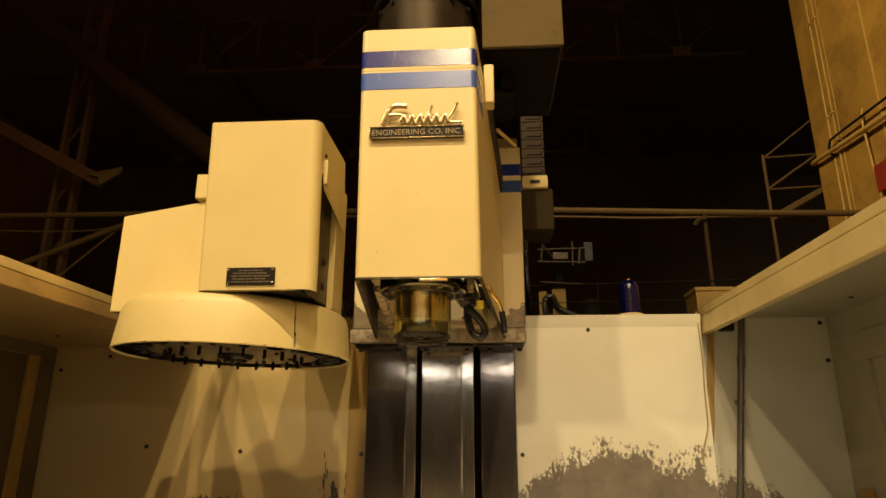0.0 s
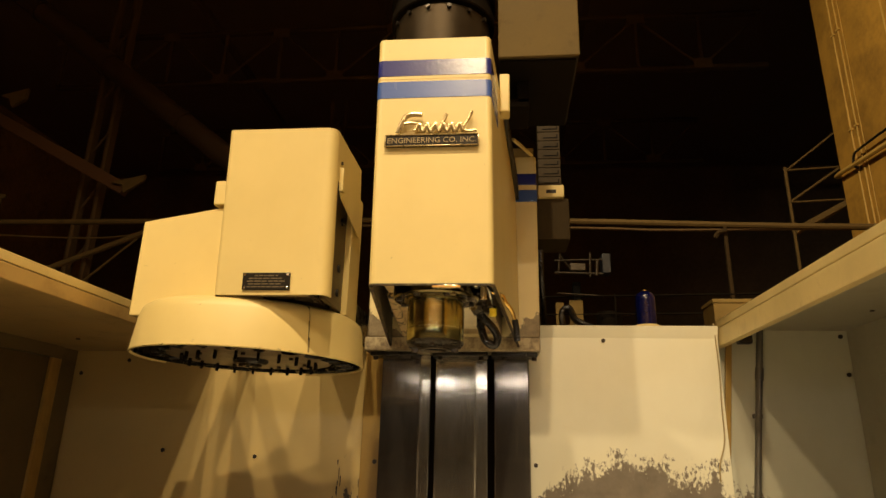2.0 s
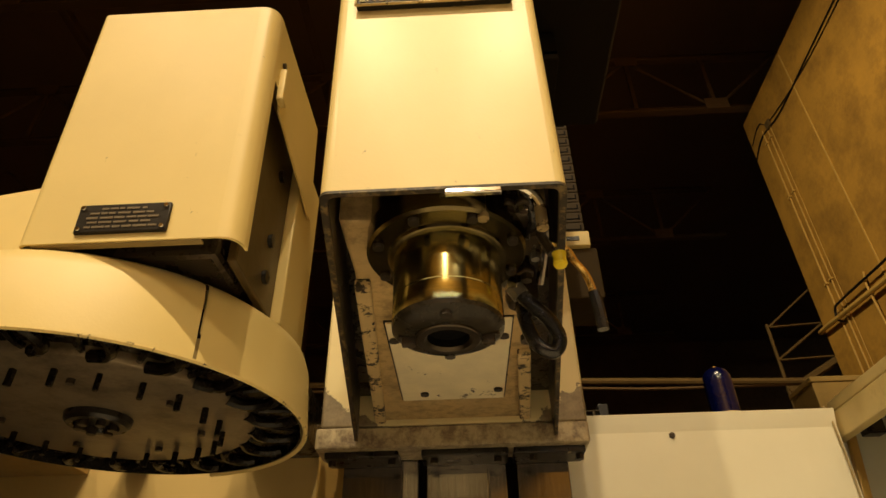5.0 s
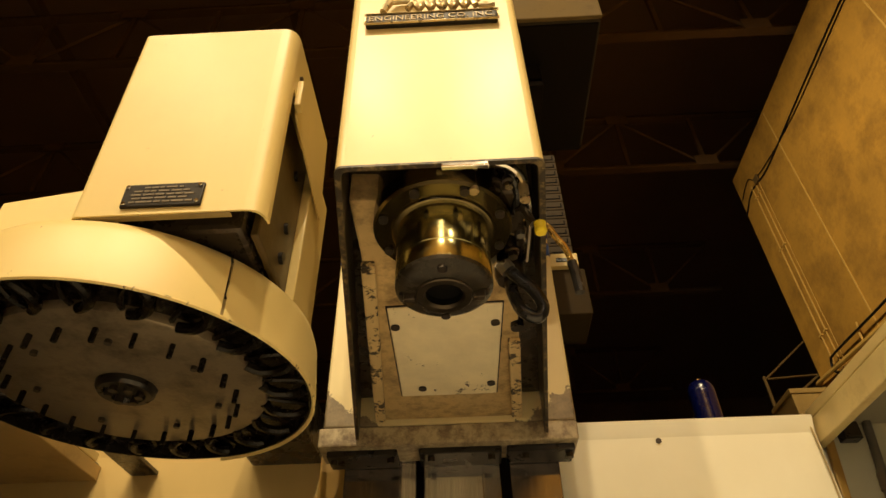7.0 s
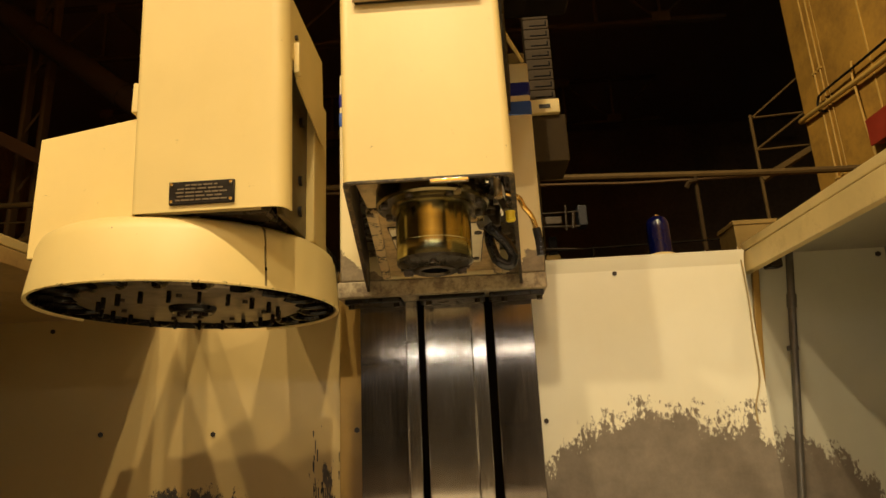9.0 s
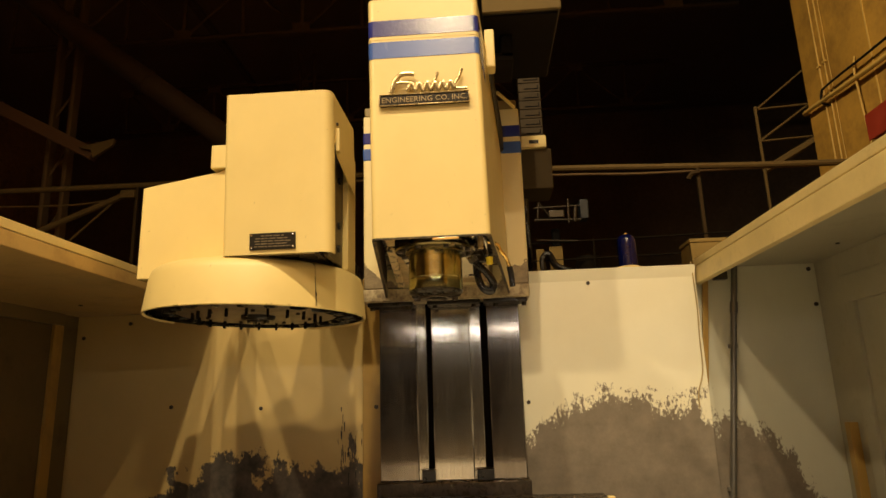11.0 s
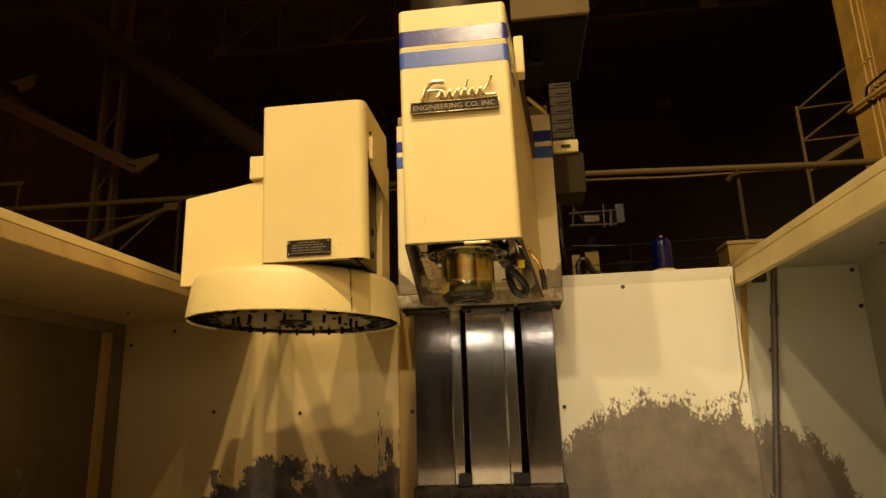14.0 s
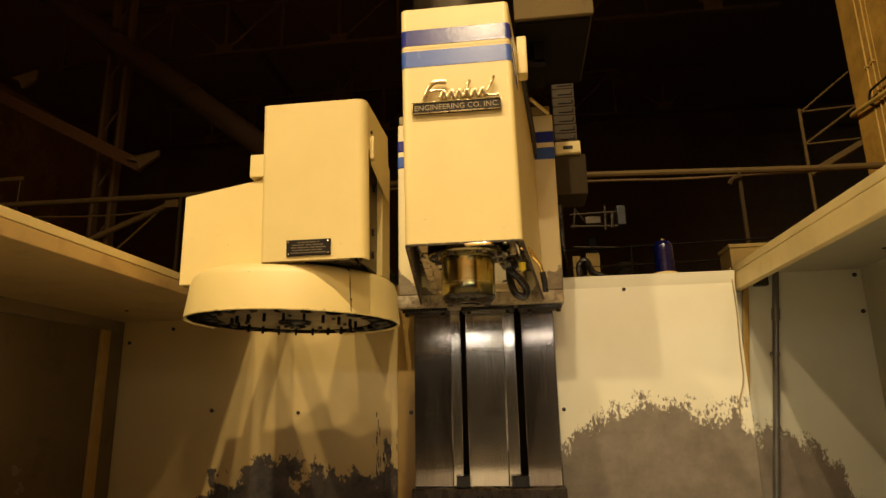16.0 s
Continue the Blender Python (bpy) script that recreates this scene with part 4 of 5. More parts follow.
def hood(z0, z1, grow=0.0, thick=0.007, back=0.0, top=True):
    """Bent sheet round the head: front and two sides, with a lid."""
    bm = bmesh.new()
    out, inn = ring_outline(grow, back), ring_outline(grow - thick, back)
    rings = [[bm.verts.new((x, y, z)) for x, y in o] for o, z in ((out, z0), (out, z1), (inn, z1), (inn, z0))]
    n = len(out)
    for r, s in ((0, 1), (2, 3), (3, 0)):
        for i in range(n - 1):
            bm.faces.new((rings[r][i], rings[r][i + 1], rings[s][i + 1], rings[s][i]))
    for i in (0, n - 1):
        bm.faces.new((rings[0][i], rings[1][i], rings[2][i], rings[3][i]))
    if top:
        bm.faces.new(rings[1])
        bm.faces.new(rings[2])
    else:
        for i in range(n - 1):
            bm.faces.new((rings[1][i], rings[1][i + 1], rings[2][i + 1], rings[2][i]))
    bmesh.ops.recalc_face_normals(bm, faces=bm.faces)
    edges = [e for e in bm.edges if len(e.link_faces) == 2 and e.calc_face_angle(0) > radians(60) and all(v.co.z > z1 - 1e-4 for v in e.verts)]
    if top:
        bmesh.ops.bevel(bm, geom=edges, offset=0.008, segments=3, profile=0.5, affect="EDGES", clamp_overlap=True)
    bmesh.ops.transform(bm, matrix=LEANING, verts=bm.verts)
    return bm


LEANING = Matrix(((1, 0, -0.012, 0.012 * 1.7), (0, 1, 0, 0), (0, 0, 1, 0), (0, 0, 0, 1)))
part("hood", hood(ZB, ZT), M_HOOD, head)
part("worn_hem", hood(ZB - 0.0012, ZB + 0.0035, 0.0008, 0.0095, 0.004, False), M_HEM, head, "chipped oily lower edge of the hood")
# dark lining put inside the cream hood to deepen its shade
part("hood_liner", hood(ZB + 0.004, ZT - 0.02, -0.0078, 0.002, 0.01, False), M_HOOD_SHADE, head, "dark sheet inside the hood for its shade")
# cream patch added over the lining for the spindle housing to reflect
part("front_liner", box(-0.115, 0.055, 1.9985, 2.003, 1.622, 1.738, 0.001), M_CREAM_DULL, head, "oily cream inner face of the front sheet")
part("navy_stripe", hood(2.270, 2.325, 0.0012, 0.004, 0.88, False), M_NAVY, head, "dark navy glossy painted stripe")
part("blue_stripe", hood(2.194, 2.250, 0.0012, 0.004, 0.88, False), M_BLUE, head, "bright blue painted stripe")
part("joint_line", hood(2.258, 2.262, 0.0010, 0.003, 0.9, False), M_CREAM, head)
part("side_tab", box(0.19, 0.225, 2.27, 2.33, 2.30, 2.45, 0.006), M_CREAM, head)

badge = part("badge_plate", box(-0.143, 0.128, 1.978, 1.992, 2.028, 2.063, 0.004), M_PLATE, head, "dark name strip with a bright rim")
rim = bmesh.new()
for a in ((-0.145, 0.130, 2.0265, 2.0295), (-0.145, 0.130, 2.0615, 2.0645), (-0.146, -0.1425, 2.0265, 2.0645), (0.1275, 0.131, 2.0265, 2.0645)):
    box(a[0], a[1], 1.9745, 1.9795, a[2], a[3], 0.001, 1, bm=rim)
part("rim", rim, M_SILVER, badge)
part("lettering", lettering("ENGINEERING CO. INC.", 0.0245, pose(-0.0075, 1.9772, 2.0445, 90, 0, 0), 0.0012), M_LETTER, badge, "raised dull brass capitals")
# flowing chrome emblem above the strip: plain bent strokes, no letters
WAVE = [(-0.108, 1.975, 2.068), (-0.100, 1.973, 2.086), (-0.086, 1.973, 2.118), (-0.066, 1.973, 2.128), (-0.036, 1.973, 2.126)]
part("emblem_stroke", tube(WAVE, 0.0078, 8), M_SILVER, head, "chrome emblem of flowing strokes")
part("emblem_stroke", tube([(-0.094, 1.973, 2.097), (-0.068, 1.973, 2.100), (-0.046, 1.973, 2.097)], 0.0045, 8), M_SILVER, head, "chrome emblem of flowing strokes")
low = []
for k in range(13):
    low.append((-0.056 + 0.0118 * k, 1.973, 2.072 if k % 2 == 0 else 2.094))
part("emblem_stroke", tube(low, 0.0072, 8), M_SILVER, head, "chrome emblem of flowing strokes")
for a, b in (((0.018, 2.092), (0.036, 2.126)), ((0.086, 2.086), (0.110, 2.134))):
    part("emblem_stroke", tube([(a[0], 1.973, a[1]), ((a[0] + b[0]) / 2 + 0.003, 1.973, (a[1] + b[1]) / 2), (b[0], 1.973, b[1])], 0.0048, 8), M_SILVER, head, "chrome emblem of flowing strokes")
part("emblem_stroke", tube([(0.090, 1.973, 2.072), (0.106, 1.973, 2.070), (0.124, 1.973, 2.071)], 0.0045, 8), M_SILVER, head, "chrome emblem of flowing strokes")

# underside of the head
# dark plate closes the recess so it reads as shade
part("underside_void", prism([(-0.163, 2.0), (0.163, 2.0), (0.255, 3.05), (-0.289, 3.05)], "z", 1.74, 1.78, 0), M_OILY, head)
part("casting", prism([(-0.173, 2.12), (-0.118, 2.125), (-0.10, 2.20), (0.09, 2.20), (0.125, 2.14), (0.146, 2.30), (0.166, 2.62), (0.193, 3.06), (-0.239, 3.06), (-0.195, 2.53), (-0.173, 2.29)], "z", 1.668, 1.745, 0.006), M_CASTING, head, "grimy ochre cast underside with chipped edges")
for a, b in (((-0.176, 2.30), (-0.239, 3.04)), ((0.138, 2.62), (0.164, 3.04))):
    part("edge_rib", prism([(a[0], a[1]), (a[0] + 0.03, a[1]), (b[0] + 0.03, b[1]), b], "z", 1.652, 1.669, 0.004), M_CHIPPED, head)
access = part("access_cover", prism([(-0.141, 2.467), (0.122, 2.463), (0.116, 2.895), (-0.146, 2.895)], "z", 1.660, 1.6675, 0.006, 3), M_COVER, head, "pale grey access cover, chipped at the corners")
part("cover_gasket", prism([(-0.144, 2.464), (0.125, 2.460), (0.119, 2.899), (-0.149, 2.899)], "z", 1.6650, 1.6676, 0), M_BLACK, head)
for x0, y0 in ((-0.129, 2.54), (0.106, 2.535), (-0.086, 2.848), (0.10, 2.83)):
    part("screw", rod((x0, y0, 1.6605), (x0, y0, 1.655), 0.011, 12), M_BOLT, access)
part("plug", rod((0.158, 2.56, 1.68), (0.158, 2.56, 1.655), 0.016, 12), M_BLACK, head)

SX, SY, SZ, SR = 0.0, 2.147, 1.479, 0.083
flange = part("spindle_flange", lathe([(0.0, 0.13), (0.118, 0.13), (0.122, 0.125), (0.122, 0.052), (0.126, 0.048), (0.126, 0.012), (0.122, 0.007), (0.094, 0.007), (0.092, 0.002), (0.088, 0.0), (0.0, 0.0)], (SX, SY, SZ + 0.118), 56), M_FLANGE, head, "oily bronze-toned steel flange")
for k in range(8):
    a = radians(22 + 45 * k)
    cx, cy = SX + 0.111 * math.cos(a), SY + 0.111 * math.sin(a)
    part("cap_screw", rod((cx, cy, SZ + 0.130), (cx, cy, SZ + 0.118), 0.0085, 10), M_BOLT, flange)
part("spindle_housing", lathe([(0.0, 0.125), (SR, 0.125), (SR, 0.040), (SR - 0.0008, 0.0392), (SR - 0.0008, 0.0378), (SR, 0.037), (SR, 0.003), (SR - 0.003, -0.002), (0.0, -0.002)], (SX, SY, SZ), 64), M_STEEL, head, "oily reflective steel spindle housing")
part("nose_flange", lathe([(SR + 0.0005, 0.004), (SR - 0.0005, -0.003), (0.078, -0.007), (0.066, -0.013), (0.048, -0.016), (0.044, -0.013)], (SX, SY, SZ), 56), M_NOSE_FACE, head, "black oily nose face")
nose = part("spindle_nose", lathe([(0.049, -0.011), (0.048, -0.0185), (0.046, -0.020), (0.035, -0.020), (0.031, -0.015)], (SX, SY, SZ), 56), M_NOSE, head, "ground steel spindle nose with a tapered bore")
for k in range(4):
    a = radians(-90 + 90 * k)
    cx, cy = SX + 0.067 * math.cos(a), SY + 0.067 * math.sin(a)
    part("nose_screw", rod((cx, cy, SZ + 0.002), (cx, cy, SZ - 0.015), 0.0085, 10), M_BOLT, nose)
# closed just inside and blackened in place of the deep bore's shade
part("taper_bore", lathe([(0.0315, -0.015), (0.030, -0.0035), (0.0, -0.0035)], (SX, SY, SZ), 40), M_BORE, nose, "shallow black disc for the shade inside the bore")
for s in (-1, 1):
    part("drive_key", box(SX + s * 0.058 - 0.010, SX + s * 0.058 + 0.010, SY - 0.007, SY + 0.007, SZ - 0.026, SZ - 0.012, 0.002), M_OILY, nose)

part("coolant_rail", tube([(-0.005, 2.012, 1.640), (0.07, 2.012, 1.640), (0.125, 2.03, 1.638), (0.150, 2.08, 1.632), (0.158, 2.16, 1.626), (0.158, 2.26, 1.622)], 0.0078, 10), M_CHROME, head, "bright coolant pipe")
part("coolant_block", box(0.004, 0.083, 1.988, 1.998, 1.605, 1.6145, 0.002), M_CHROME, head, "bright steel edge plate")
for x0, y0, z0, z1 in ((0.057, 2.045, 1.600, 1.70), (0.143, 2.06, 1.590, 1.70)):
    part("stud", rod((x0, y0, z0), (x0, y0, z1), 0.009, 12), M_SILVER, head)
part("valve_block", box(0.095, 0.158, 2.08, 2.20, 1.635, 1.742, 0.008), M_OILY, head)
part("valve_body", lathe([(0.0, 0.0), (0.026, 0.0), (0.03, 0.01), (0.03, 0.07), (0.02, 0.085), (0.0, 0.085)], (0.128, 2.30, 1.60), 16), M_OILY, head)
part("fitting", rod((0.112, 2.24, 1.66), (0.108, 2.25, 1.60), 0.015, 6), M_CHROME, head)
part("fitting", rod((0.10, 2.25, 1.625), (0.122, 2.255, 1.592), 0.016, 8), M_CONDUIT, head)
part("hose", tube([(0.112, 2.252, 1.606), (0.135, 2.255, 1.578), (0.163, 2.26, 1.550), (0.180, 2.27, 1.518), (0.168, 2.275, 1.496), (0.142, 2.275, 1.512), (0.128, 2.28, 1.556), (0.126, 2.295, 1.602)], 0.0125, 12), M_RUBBER, head, "looped black rubber hose")
part("knob", lathe([(0.0, 0.0), (0.009, 0.002), (0.011, 0.006), (0.0095, 0.015), (0.011, 0.024), (0.0, 0.026)], (0.168, 2.10, 1.548), 14), M_YELLOW, head, "yellow plastic knob")
part("knob_stem", rod((0.160, 2.11, 1.58), (0.135, 2.12, 1.65), 0.008, 8), M_OILY, head)
part("lever", tube([(0.150, 2.16, 1.64), (0.192, 2.17, 1.628), (0.205, 2.175, 1.606), (0.222, 2.185, 1.585), (0.232, 2.195, 1.555)], 0.0062, 8), M_BRASS, head, "brass lever of a coolant valve")
part("lever_grip", tube([(0.231, 2.194, 1.56), (0.236, 2.20, 1.53), (0.238, 2.203, 1.497)], 0.0095, 10), M_RUBBER, head)
part("hose", tube([(0.10, 2.06, 1.72), (0.118, 2.05, 1.66), (0.135, 2.09, 1.63), (0.125, 2.15, 1.64), (0.115, 2.2, 1.70)], 0.008, 8), M_RUBBER, head)

# small oily fittings crowded beside the spindle
for x0, y0, z0, r, h, mat in ((0.096, 2.075, 1.628, 0.010, 0.05, M_OILY), (0.118, 2.06, 1.622, 0.0075, 0.06, M_CHROME), (0.138, 2.12, 1.615, 0.009, 0.05, M_OILY), (0.145, 2.19, 1.622, 0.008, 0.04, M_CONDUIT), (0.100, 2.13, 1.63, 0.007, 0.05, M_CHROME), (0.132, 2.24, 1.612, 0.010, 0.05, M_OILY), (0.152, 2.34, 1.625, 0.009, 0.05, M_OILY)):
    nut = part("fitting", rod((x0, y0, z0), (x0, y0, z0 + h), r, 6), mat, head)
    part("nut", rod((x0, y0, z0 + 0.012), (x0, y0, z0 + 0.022), r * 1.5, 6), M_OILY, nut)
part("hose", tube([(0.118, 2.06, 1.66), (0.135, 2.075, 1.70), (0.146, 2.13, 1.70), (0.138, 2.12, 1.655)], 0.006, 8), M_RUBBER, head)

motor = thing("spindle_motor", (-0.02, 2.34, 2.405), "dark round spindle motor standing on the head", "motor")
part("adapter", lathe([(0.0, 0.0), (0.175, 0.0), (0.175, 0.27), (0.165, 0.28), (0.0, 0.28)], (-0.02, 2.34, 2.404), 40), M_MOTOR, motor, "worn grey metal adapter ring")
part("body", lathe([(0.0, 0.28), (0.188, 0.28), (0.192, 0.285), (0.192, 0.32), (0.182, 0.325), (0.182, 0.37), (0.195, 0.375), (0.195, 0.75), (0.17, 0.78), (0.0, 0.78)], (-0.02, 2.34, 2.404), 48), M_DULL, motor)
for k in range(6):
    a = radians(-150 + 24 * k)
    part("screw", rod((-0.02 + 0.174 * math.cos(a), 2.34 + 0.174 * math.sin(a), 2.66), (-0.02 + 0.186 * math.cos(a), 2.34 + 0.186 * math.sin(a), 2.66), 0.008, 8), M_BOLT, motor)

mbox = thing("motor_terminal_box", (0.33, 2.5, 2.405), "large grey-beige electrical box beside the spindle motor", "box")
# sides and base coloured dark for shade; only the front keeps box paint
part("case", box(0.188, 0.47, 2.285, 2.78, 2.52, 2.98, 0.006), M_CASE_SHADE, mbox)
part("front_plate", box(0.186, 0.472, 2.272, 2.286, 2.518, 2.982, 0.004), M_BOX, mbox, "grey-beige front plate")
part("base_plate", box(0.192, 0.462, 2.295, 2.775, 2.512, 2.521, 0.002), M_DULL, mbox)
part("bracket", box(0.10, 0.30, 2.42, 2.60, 2.404, 2.44, 0.004), M_DULL, mbox)
part("bracket", box(0.255, 0.30, 2.42, 2.52, 2.42, 2.515, 0.004), M_DULL, mbox)
stay = thing("hose_stay", (0.2, 2.7, 2.4), "pale strut and black cable between head and column", "strut")
part("strut", rod((0.245, 2.75, 2.44), (0.335, 3.07, 2.52), 0.008, 8), M_CREAM, stay)
part("cable", tube([(0.205, 2.33, 2.40), (0.215, 2.5, 2.36), (0.25, 2.85, 2.33), (0.262, 3.06, 2.30)], 0.012, 8), M_BLACK, stay)

chain = thing("cable_chain", (0.42, 3.15, 2.31), "grey plastic cable chain hanging beside the column", "cable chain")
for k in range(12):
    z0 = 2.377 + 0.047 * k
    link = part("link", box(0.366, 0.472, 3.102, 3.17, z0, z0 + 0.0455, 0.004), M_CHAIN, chain)
    part("slot", box(0.392, 0.462, 3.100, 3.106, z0 + 0.012, z0 + 0.017, 0.001), M_BORE, link)
    part("slot", box(0.457, 0.462, 3.100, 3.106, z0 + 0.016, z0 + 0.034, 0.001), M_BORE, link)
carrier = part("end_plate", box(0.362, 0.482, 3.09, 3.19, 2.315, 2.376, 0.004), M_CREAM, chain, "cream end plate with a slot")
part("slot", box(0.40, 0.445, 3.087, 3.095, 2.335, 2.352, 0.001), M_BLACK, carrier)
part("tray", box(0.358, 0.505, 3.11, 3.32, 2.115, 2.316, 0.006), M_CARRIER, chain, "dark oily metal tray")
part("hose", tube([(0.37, 3.13, 2.07), (0.372, 3.15, 1.95), (0.385, 3.25, 1.82), (0.39, 3.34, 1.78), (0.39, 3.42, 1.752)], 0.012, 8), M_RUBBER, chain)
# the chain hangs a little behind the saddle's face
back_off = Matrix.Translation((0.183, 0.335, 1.2)) @ Matrix.Scale(1.065, 4) @ Matrix.Translation((-0.183, -0.335, -1.2))
for ob in chain.children_recursive:
    ob.data.transform(back_off)


# ---- tool changer ----
CX, CY, CZ = -0.656, 2.420, 1.454
TILT_DISC = Matrix.Translation((CX, CY, CZ)) @ Matrix.Rotation(radians(1.3), 4, "Y") @ Matrix.Translation((-CX, -CY, -CZ))
atc = thing("tool_changer", (CX, CY, CZ), "cream tool changer with a round tool carousel and motor cover", "tool changer")


def tilted(bm):
    bmesh.ops.transform(bm, matrix=TILT_DISC, verts=bm.verts)
    return bm


SKIRT = [(0.370, 0.004), (0.375, 0.0), (0.378, 0.004), (0.377, 0.02), (0.366, 0.118), (0.358, 0.140), (0.340, 0.153), (0.10, 0.158), (0.10, 0.150), (0.336, 0.145), (0.352, 0.134), (0.360, 0.114), (0.370, 0.02), (0.370, 0.004)]
part("carousel_cover", lathe(SKIRT, (CX, CY, CZ), 72, -43.2, -196.0, TILT_DISC), M_CREAM, atc, "cream sheet cover, chipped at its seam")
part("carousel_cover", lathe([(r + 0.001, h) for r, h in SKIRT], (CX, CY, CZ), 40, -42.4, 78.0, TILT_DISC), M_CREAM, atc, "cream sheet cover, oily at its edge")
a0 = radians(-43.3)
notch = box(-0.002, 0.003, -0.009, 0.009, 0.0, 0.042, 0.001)
bmesh.ops.transform(notch, matrix=TILT_DISC @ Matrix.Translation((CX + 0.3745 * math.cos(a0), CY + 0.3745 * math.sin(a0), CZ + 0.001)) @ Matrix.Rotation(a0, 4, "Z") @ Matrix.Rotation(radians(-9), 4, "Y"), verts=notch.verts)
part("seam_notch", notch, M_OLIVE, atc, "bare chipped patch at the seam")
part("worn_rim", lathe([(0.3752, -0.0004), (0.3786, 0.0025), (0.3786, 0.0050), (0.3765, 0.0060)], (CX, CY, CZ), 90, -196.0, 78.0, TILT_DISC), M_RIM, atc, "chipped lower edge of the cover")
disc = part("carousel_disc", lathe([(0.0, 0.010), (0.268, 0.010), (0.275, 0.013), (0.278, 0.020), (0.278, 0.048), (0.0, 0.048)], (CX, CY, CZ), 96, tilt=TILT_DISC), M_DISC, atc, "brushed oily grey carousel disc")
part("pocket_ring", lathe([(0.270, 0.030), (0.362, 0.030), (0.366, 0.006), (0.370, 0.006), (0.370, 0.050), (0.270, 0.050)], (CX, CY, CZ), 96, tilt=TILT_DISC), M_FORK, disc, "black oily ring behind the tool forks")
# blackened plate keeps the hollow above the forks in shade
part("inner_plate", lathe([(0.0, 0.10), (0.345, 0.10), (0.345, 0.106), (0.0, 0.106)], (CX, CY, CZ), 64, tilt=TILT_DISC), M_DULL, atc)
hub = part("hub", lathe([(0.0, 0.002), (0.036, 0.002), (0.040, -0.006), (0.052, -0.006), (0.058, 0.0), (0.060, 0.012), (0.0, 0.012)], (CX, CY, CZ), 40, tilt=TILT_DISC), M_BLACK, disc, "black hub with bolts")
for k in range(6):
    a = radians(60 * k + 12)
    part("hub_bolt", tilted(rod((CX + 0.030 * math.cos(a), CY + 0.030 * math.sin(a), CZ + 0.004), (CX + 0.030 * math.cos(a), CY + 0.030 * math.sin(a), CZ - 0.014), 0.0085, 10)), M_BOLT, disc)
for k in range(21):
    a = 360.0 * k / 21 + 6
    spin = TILT_DISC @ Matrix.Translation((CX, CY, CZ)) @ Matrix.Rotation(radians(a), 4, "Z")
    fork = tube([(0.272, -0.016, 0.016), (0.292, 0.006, 0.012), (0.320, 0.014, 0.012), (0.348, 0.008, 0.014), (0.362, -0.004, 0.018)], 0.0105, 8, 3)
    tube([(0.276, -0.030, 0.022), (0.300, -0.034, 0.020), (0.330, -0.034, 0.022), (0.358, -0.028, 0.024)], 0.006, 6, 2, bm=fork)
    bmesh.ops.transform(fork, matrix=spin, verts=fork.verts)
    part("tool_fork", fork, M_FORK, disc)
    tab = box(0.215, 0.225, -0.0045, 0.0045, -0.018, 0.012, 0.002)
    bmesh.ops.transform(tab, matrix=spin, verts=tab.verts)
    part("fork_key", tab, M_FORK, disc)
    if k % 3 == 1:
        pin = rod((0.182, 0.012, 0.012), (0.182, 0.012, 0.002), 0.007, 8)
        bmesh.ops.transform(pin, matrix=spin, verts=pin.verts)
        part("fork_screw", pin, M_BOLT, disc)

# motor cover: bent sheet, open low on the side towards the head
MX0, MX1, MY, MZ0, MZ1, MB = -0.648, -0.306, 2.068, 1.606, 2.143, 2.41


def cover_outline(grow, radius=0.036, n=7):
    c = [(MX0 - grow, MB), (MX0 - grow, MY - grow), (MX1 + grow, MY - grow), (MX1 + grow, MB)]
    pts = [c[0]]
    for i in (1, 2):
        p, a, b = Vector(c[i]), Vector(c[i - 1]), Vector(c[i + 1])
        u, w = (a - p).normalized(), (b - p).normalized()
        rr = radius if i == 2 else 0.012
        s, e = p + u * rr, p + w * rr
        for k in range(n + 1):
            q = k / n
            pts.append(tuple((1 - q) ** 2 * s + 2 * q * (1 - q) * p + q * q * e))
    pts.append(c[3])
    return pts


def bent(outline, inner, z0, z1):
    bm = bmesh.new()
    rings = [[bm.verts.new((x, y, z)) for x, y in o] for o, z in ((outline, z0), (outline, z1), (inner, z1), (inner, z0))]
    n = len(outline)
    for r in range(4):
        s = (r + 1) % 4
        for i in range(n - 1):
            bm.faces.new((rings[r][i], rings[r][i + 1], rings[s][i + 1], rings[s][i]))
    for i in (0, n - 1):
        bm.faces.new([rings[r][i] for r in range(4)])
    return bm


out, inn = cover_outline(0.0), cover_outline(-0.004)
mc = part("motor_cover", bent(out[:-1] + [(MX1, 2.108)], inn[:-1] + [(MX1 - 0.004, 2.108)], MZ0, MZ1), M_CREAM, atc, "cream bent sheet-metal motor cover")
part("side_sheet", prism([(2.106, 1.985), (2.106, MZ1), (2.41, MZ1 + 0.012), (2.425, 1.90), (2.395, 1.90), (2.15, 1.945), (2.13, 1.985)], "x", MX1 - 0.004, MX1, 0.001), M_CREAM, mc)
part("top_sheet", prism([(MX0 + 0.003, MY + 0.012), (MX0 + 0.012, MY + 0.003), (MX1 - 0.036, MY + 0.003), (MX1 - 0.012, MY + 0.012), (MX1 - 0.003, MY + 0.036), (MX1 - 0.003, 2.41), (MX0 + 0.003, 2.41)], "z", MZ1 - 0.006, MZ1 + 0.001, 0.002), M_CREAM, mc)
part("hem", box(MX0 + 0.02, MX1 - 0.06, MY + 0.003, MY + 0.016, MZ0 - 0.002, MZ0 + 0.002, 0.001), M_OLIVE, mc)
part("latch", box(MX1 - 0.002, MX1 + 0.012, 2.125, 2.150, 1.955, 2.035, 0.003), M_CREAM, mc)
part("screw", rod((MX1 - 0.002, 2.135, 2.052), (MX1 + 0.006, 2.135, 2.052), 0.006, 8), M_BOLT, mc)
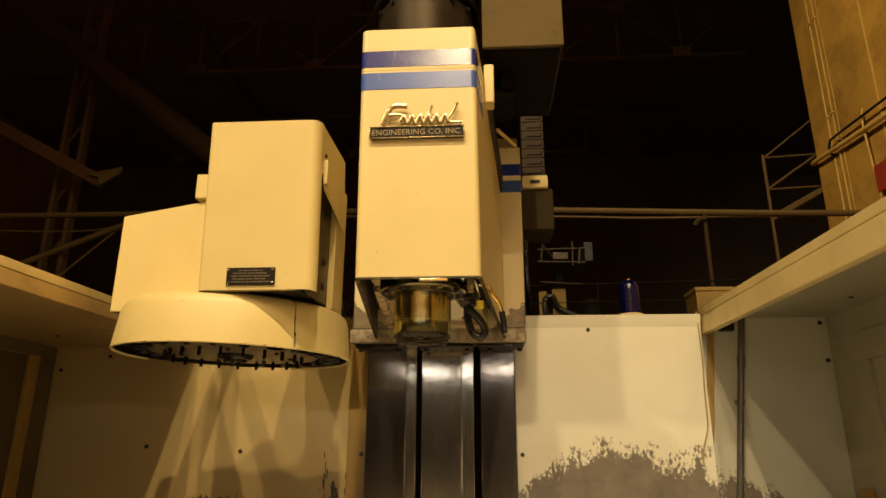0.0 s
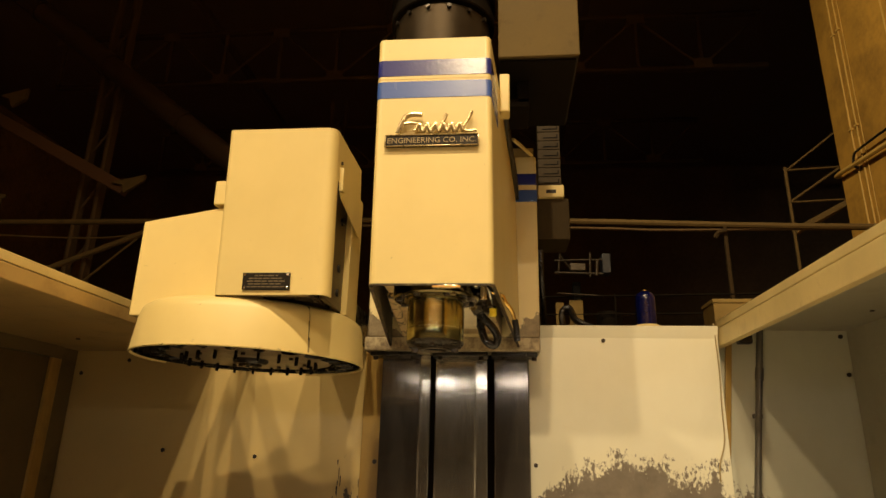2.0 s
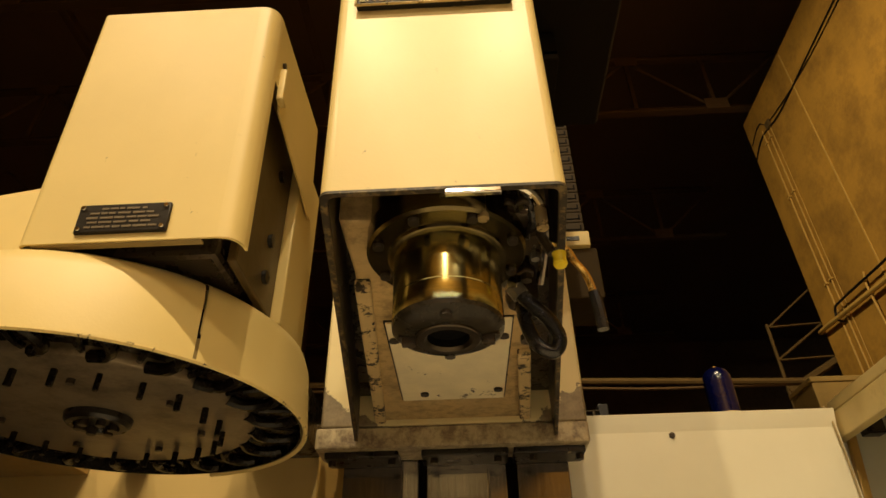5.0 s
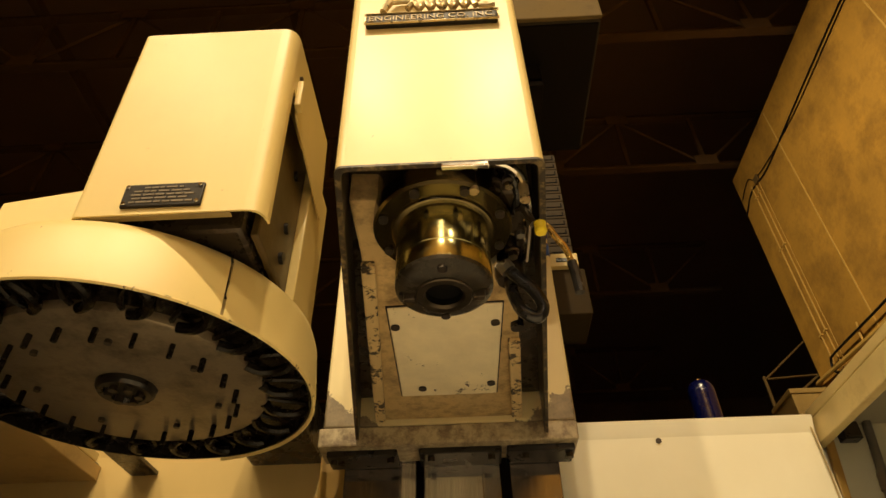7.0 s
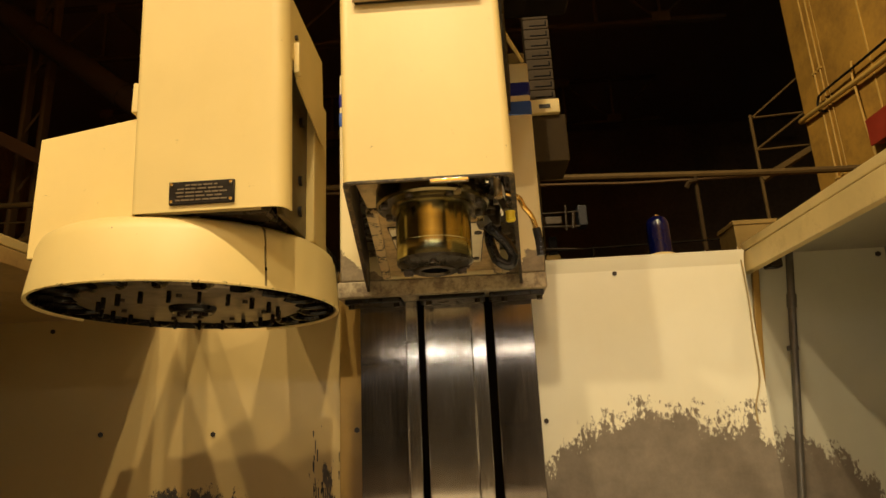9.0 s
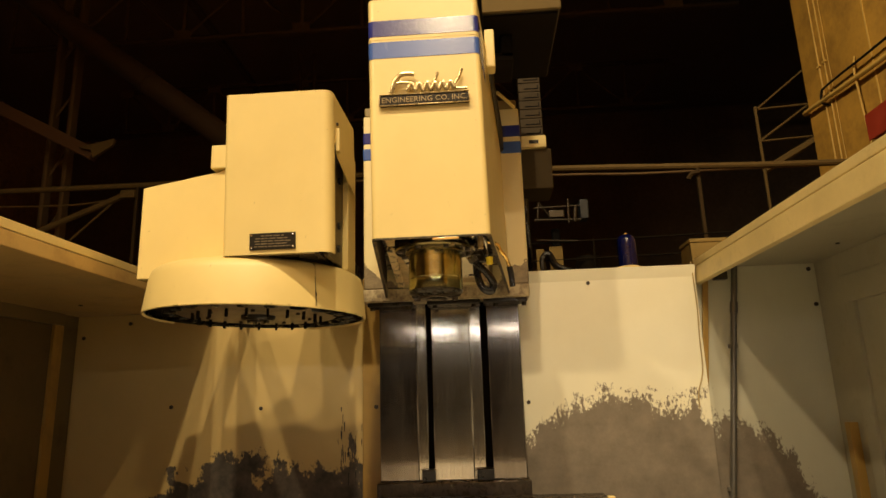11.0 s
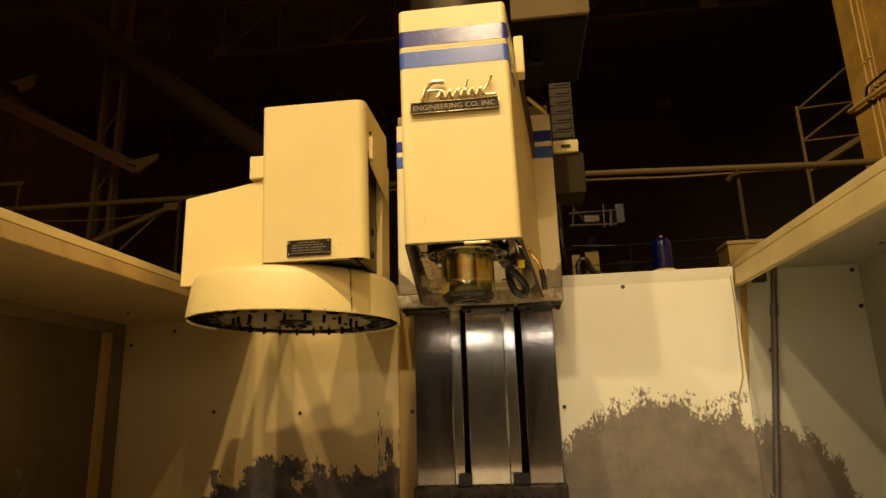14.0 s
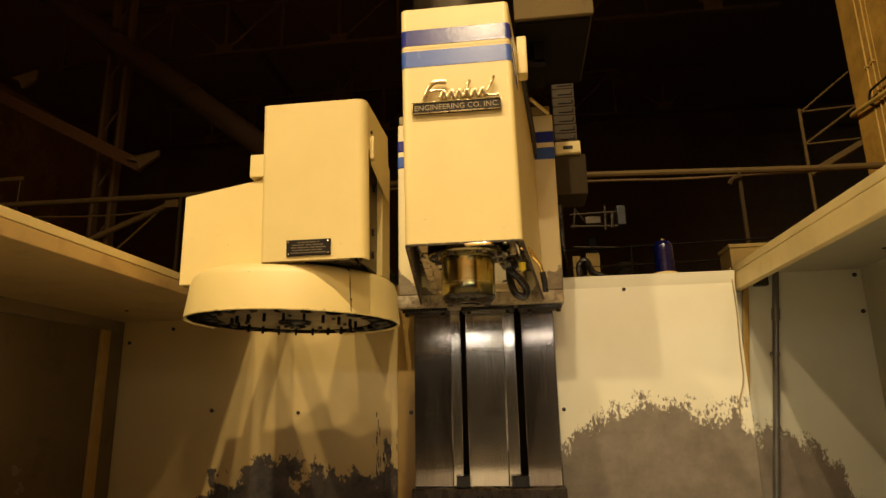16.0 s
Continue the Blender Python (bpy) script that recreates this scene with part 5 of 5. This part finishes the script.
name = part("name_plate", box(-0.562, -0.419, MY - 0.006, MY + 0.001, 1.619, 1.672, 0.002), M_PLATE, mc, "dark etched name plate with four screws")
words = random.Random(4)
for w, z0 in ((0.070, 1.6625), (0.104, 1.654), (0.112, 1.6455), (0.106, 1.637), (0.112, 1.6285)):
    x = -0.4905 - w / 2
    while x < -0.4905 + w / 2 - 0.006:
        run_ = min(words.uniform(0.007, 0.021), -0.4905 + w / 2 - x)
        part("etched_word", box(x, x + run_, MY - 0.0072, MY - 0.0055, z0 - 0.0017, z0 + 0.0017, 0), M_PLATE_INK, name)
        x += run_ + words.uniform(0.002, 0.005)
for x0 in (-0.555, -0.426):
    for z0 in (1.626, 1.665):
        part("rivet", rod((x0, MY - 0.005, z0), (x0, MY - 0.009, z0), 0.0035, 8), M_CHROME, name)

# the motor cover's face leans forward towards its top
LEAN_COVER = Matrix(((1, 0, 0, 0), (0, 1, -0.06, 0.06 * MZ0), (0, 0, 0.968, 0.032 * MZ0), (0, 0, 0, 1)))
for ob in [mc] + list(mc.children_recursive):
    ob.data.transform(LEAN_COVER)

part("rear_housing", prism([(-1.078, 1.602), (-0.34, 1.602), (-0.34, 2.09), (-0.66, 2.09), (-0.79, 1.992), (-1.078, 1.942)], "y", 2.352, 2.58, 0.004), M_CREAM, atc, "cream folded rear housing")
part("rear_tab", box(-0.823, -0.65, 2.335, 2.42, 1.998, 2.088, 0.004), M_CREAM, atc)
part("bracket", box(-0.352, -0.336, 2.14, 2.49, 1.61, 2.0, 0.004), M_BRACKET, atc, "dark olive painted bracket plate with bolt holes")
part("bracket_flange", box(-0.338, -0.315, 2.335, 2.455, 1.60, 1.99, 0.004), M_CREAM, atc)
for z0 in (1.66, 1.74, 1.90):
    part("bolt_hole", rod((-0.337, 2.27, z0), (-0.328, 2.27, z0), 0.013, 12), M_BLACK, atc)
# olive plate and dark gear case added to darken the cover's open inside
part("inner_bracket", box(-0.640, -0.353, 2.325, 2.351, 1.604, 2.06, 0.003), M_OLIVE, atc, "olive plate added to darken the cover's inside")
part("gear_case", box(-0.60, -0.36, 2.12, 2.36, 1.61, 1.72, 0.012), M_OILY, atc)
part("motor", lathe([(0.0, 0.0), (0.085, 0.0), (0.085, 0.25), (0.07, 0.28), (0.0, 0.28)], (-0.48, 2.235, 1.72), 24), M_OILY, atc)
part("sensor", box(-0.63, -0.52, 2.12, 2.24, 1.592, 1.612, 0.003), M_CREAM_DULL, atc)
# unseen arm and plate; their edges shape the light on the back panel
part("slide_arm", box(-0.69, -0.45, 2.50, 3.336, 1.65, 1.80, 0.01), M_OILY, atc, "dark support arm")
part("slide_plate", prism([(-1.09, 2.585), (-0.62, 2.585), (-0.62, 2.70), (-0.84, 2.78), (-1.0, 2.86), (-1.0, 3.335), (-1.09, 3.335)], "z", 1.632, 1.646, 0.003), M_OILY, atc, "unseen plate added to shape the light on the panel")
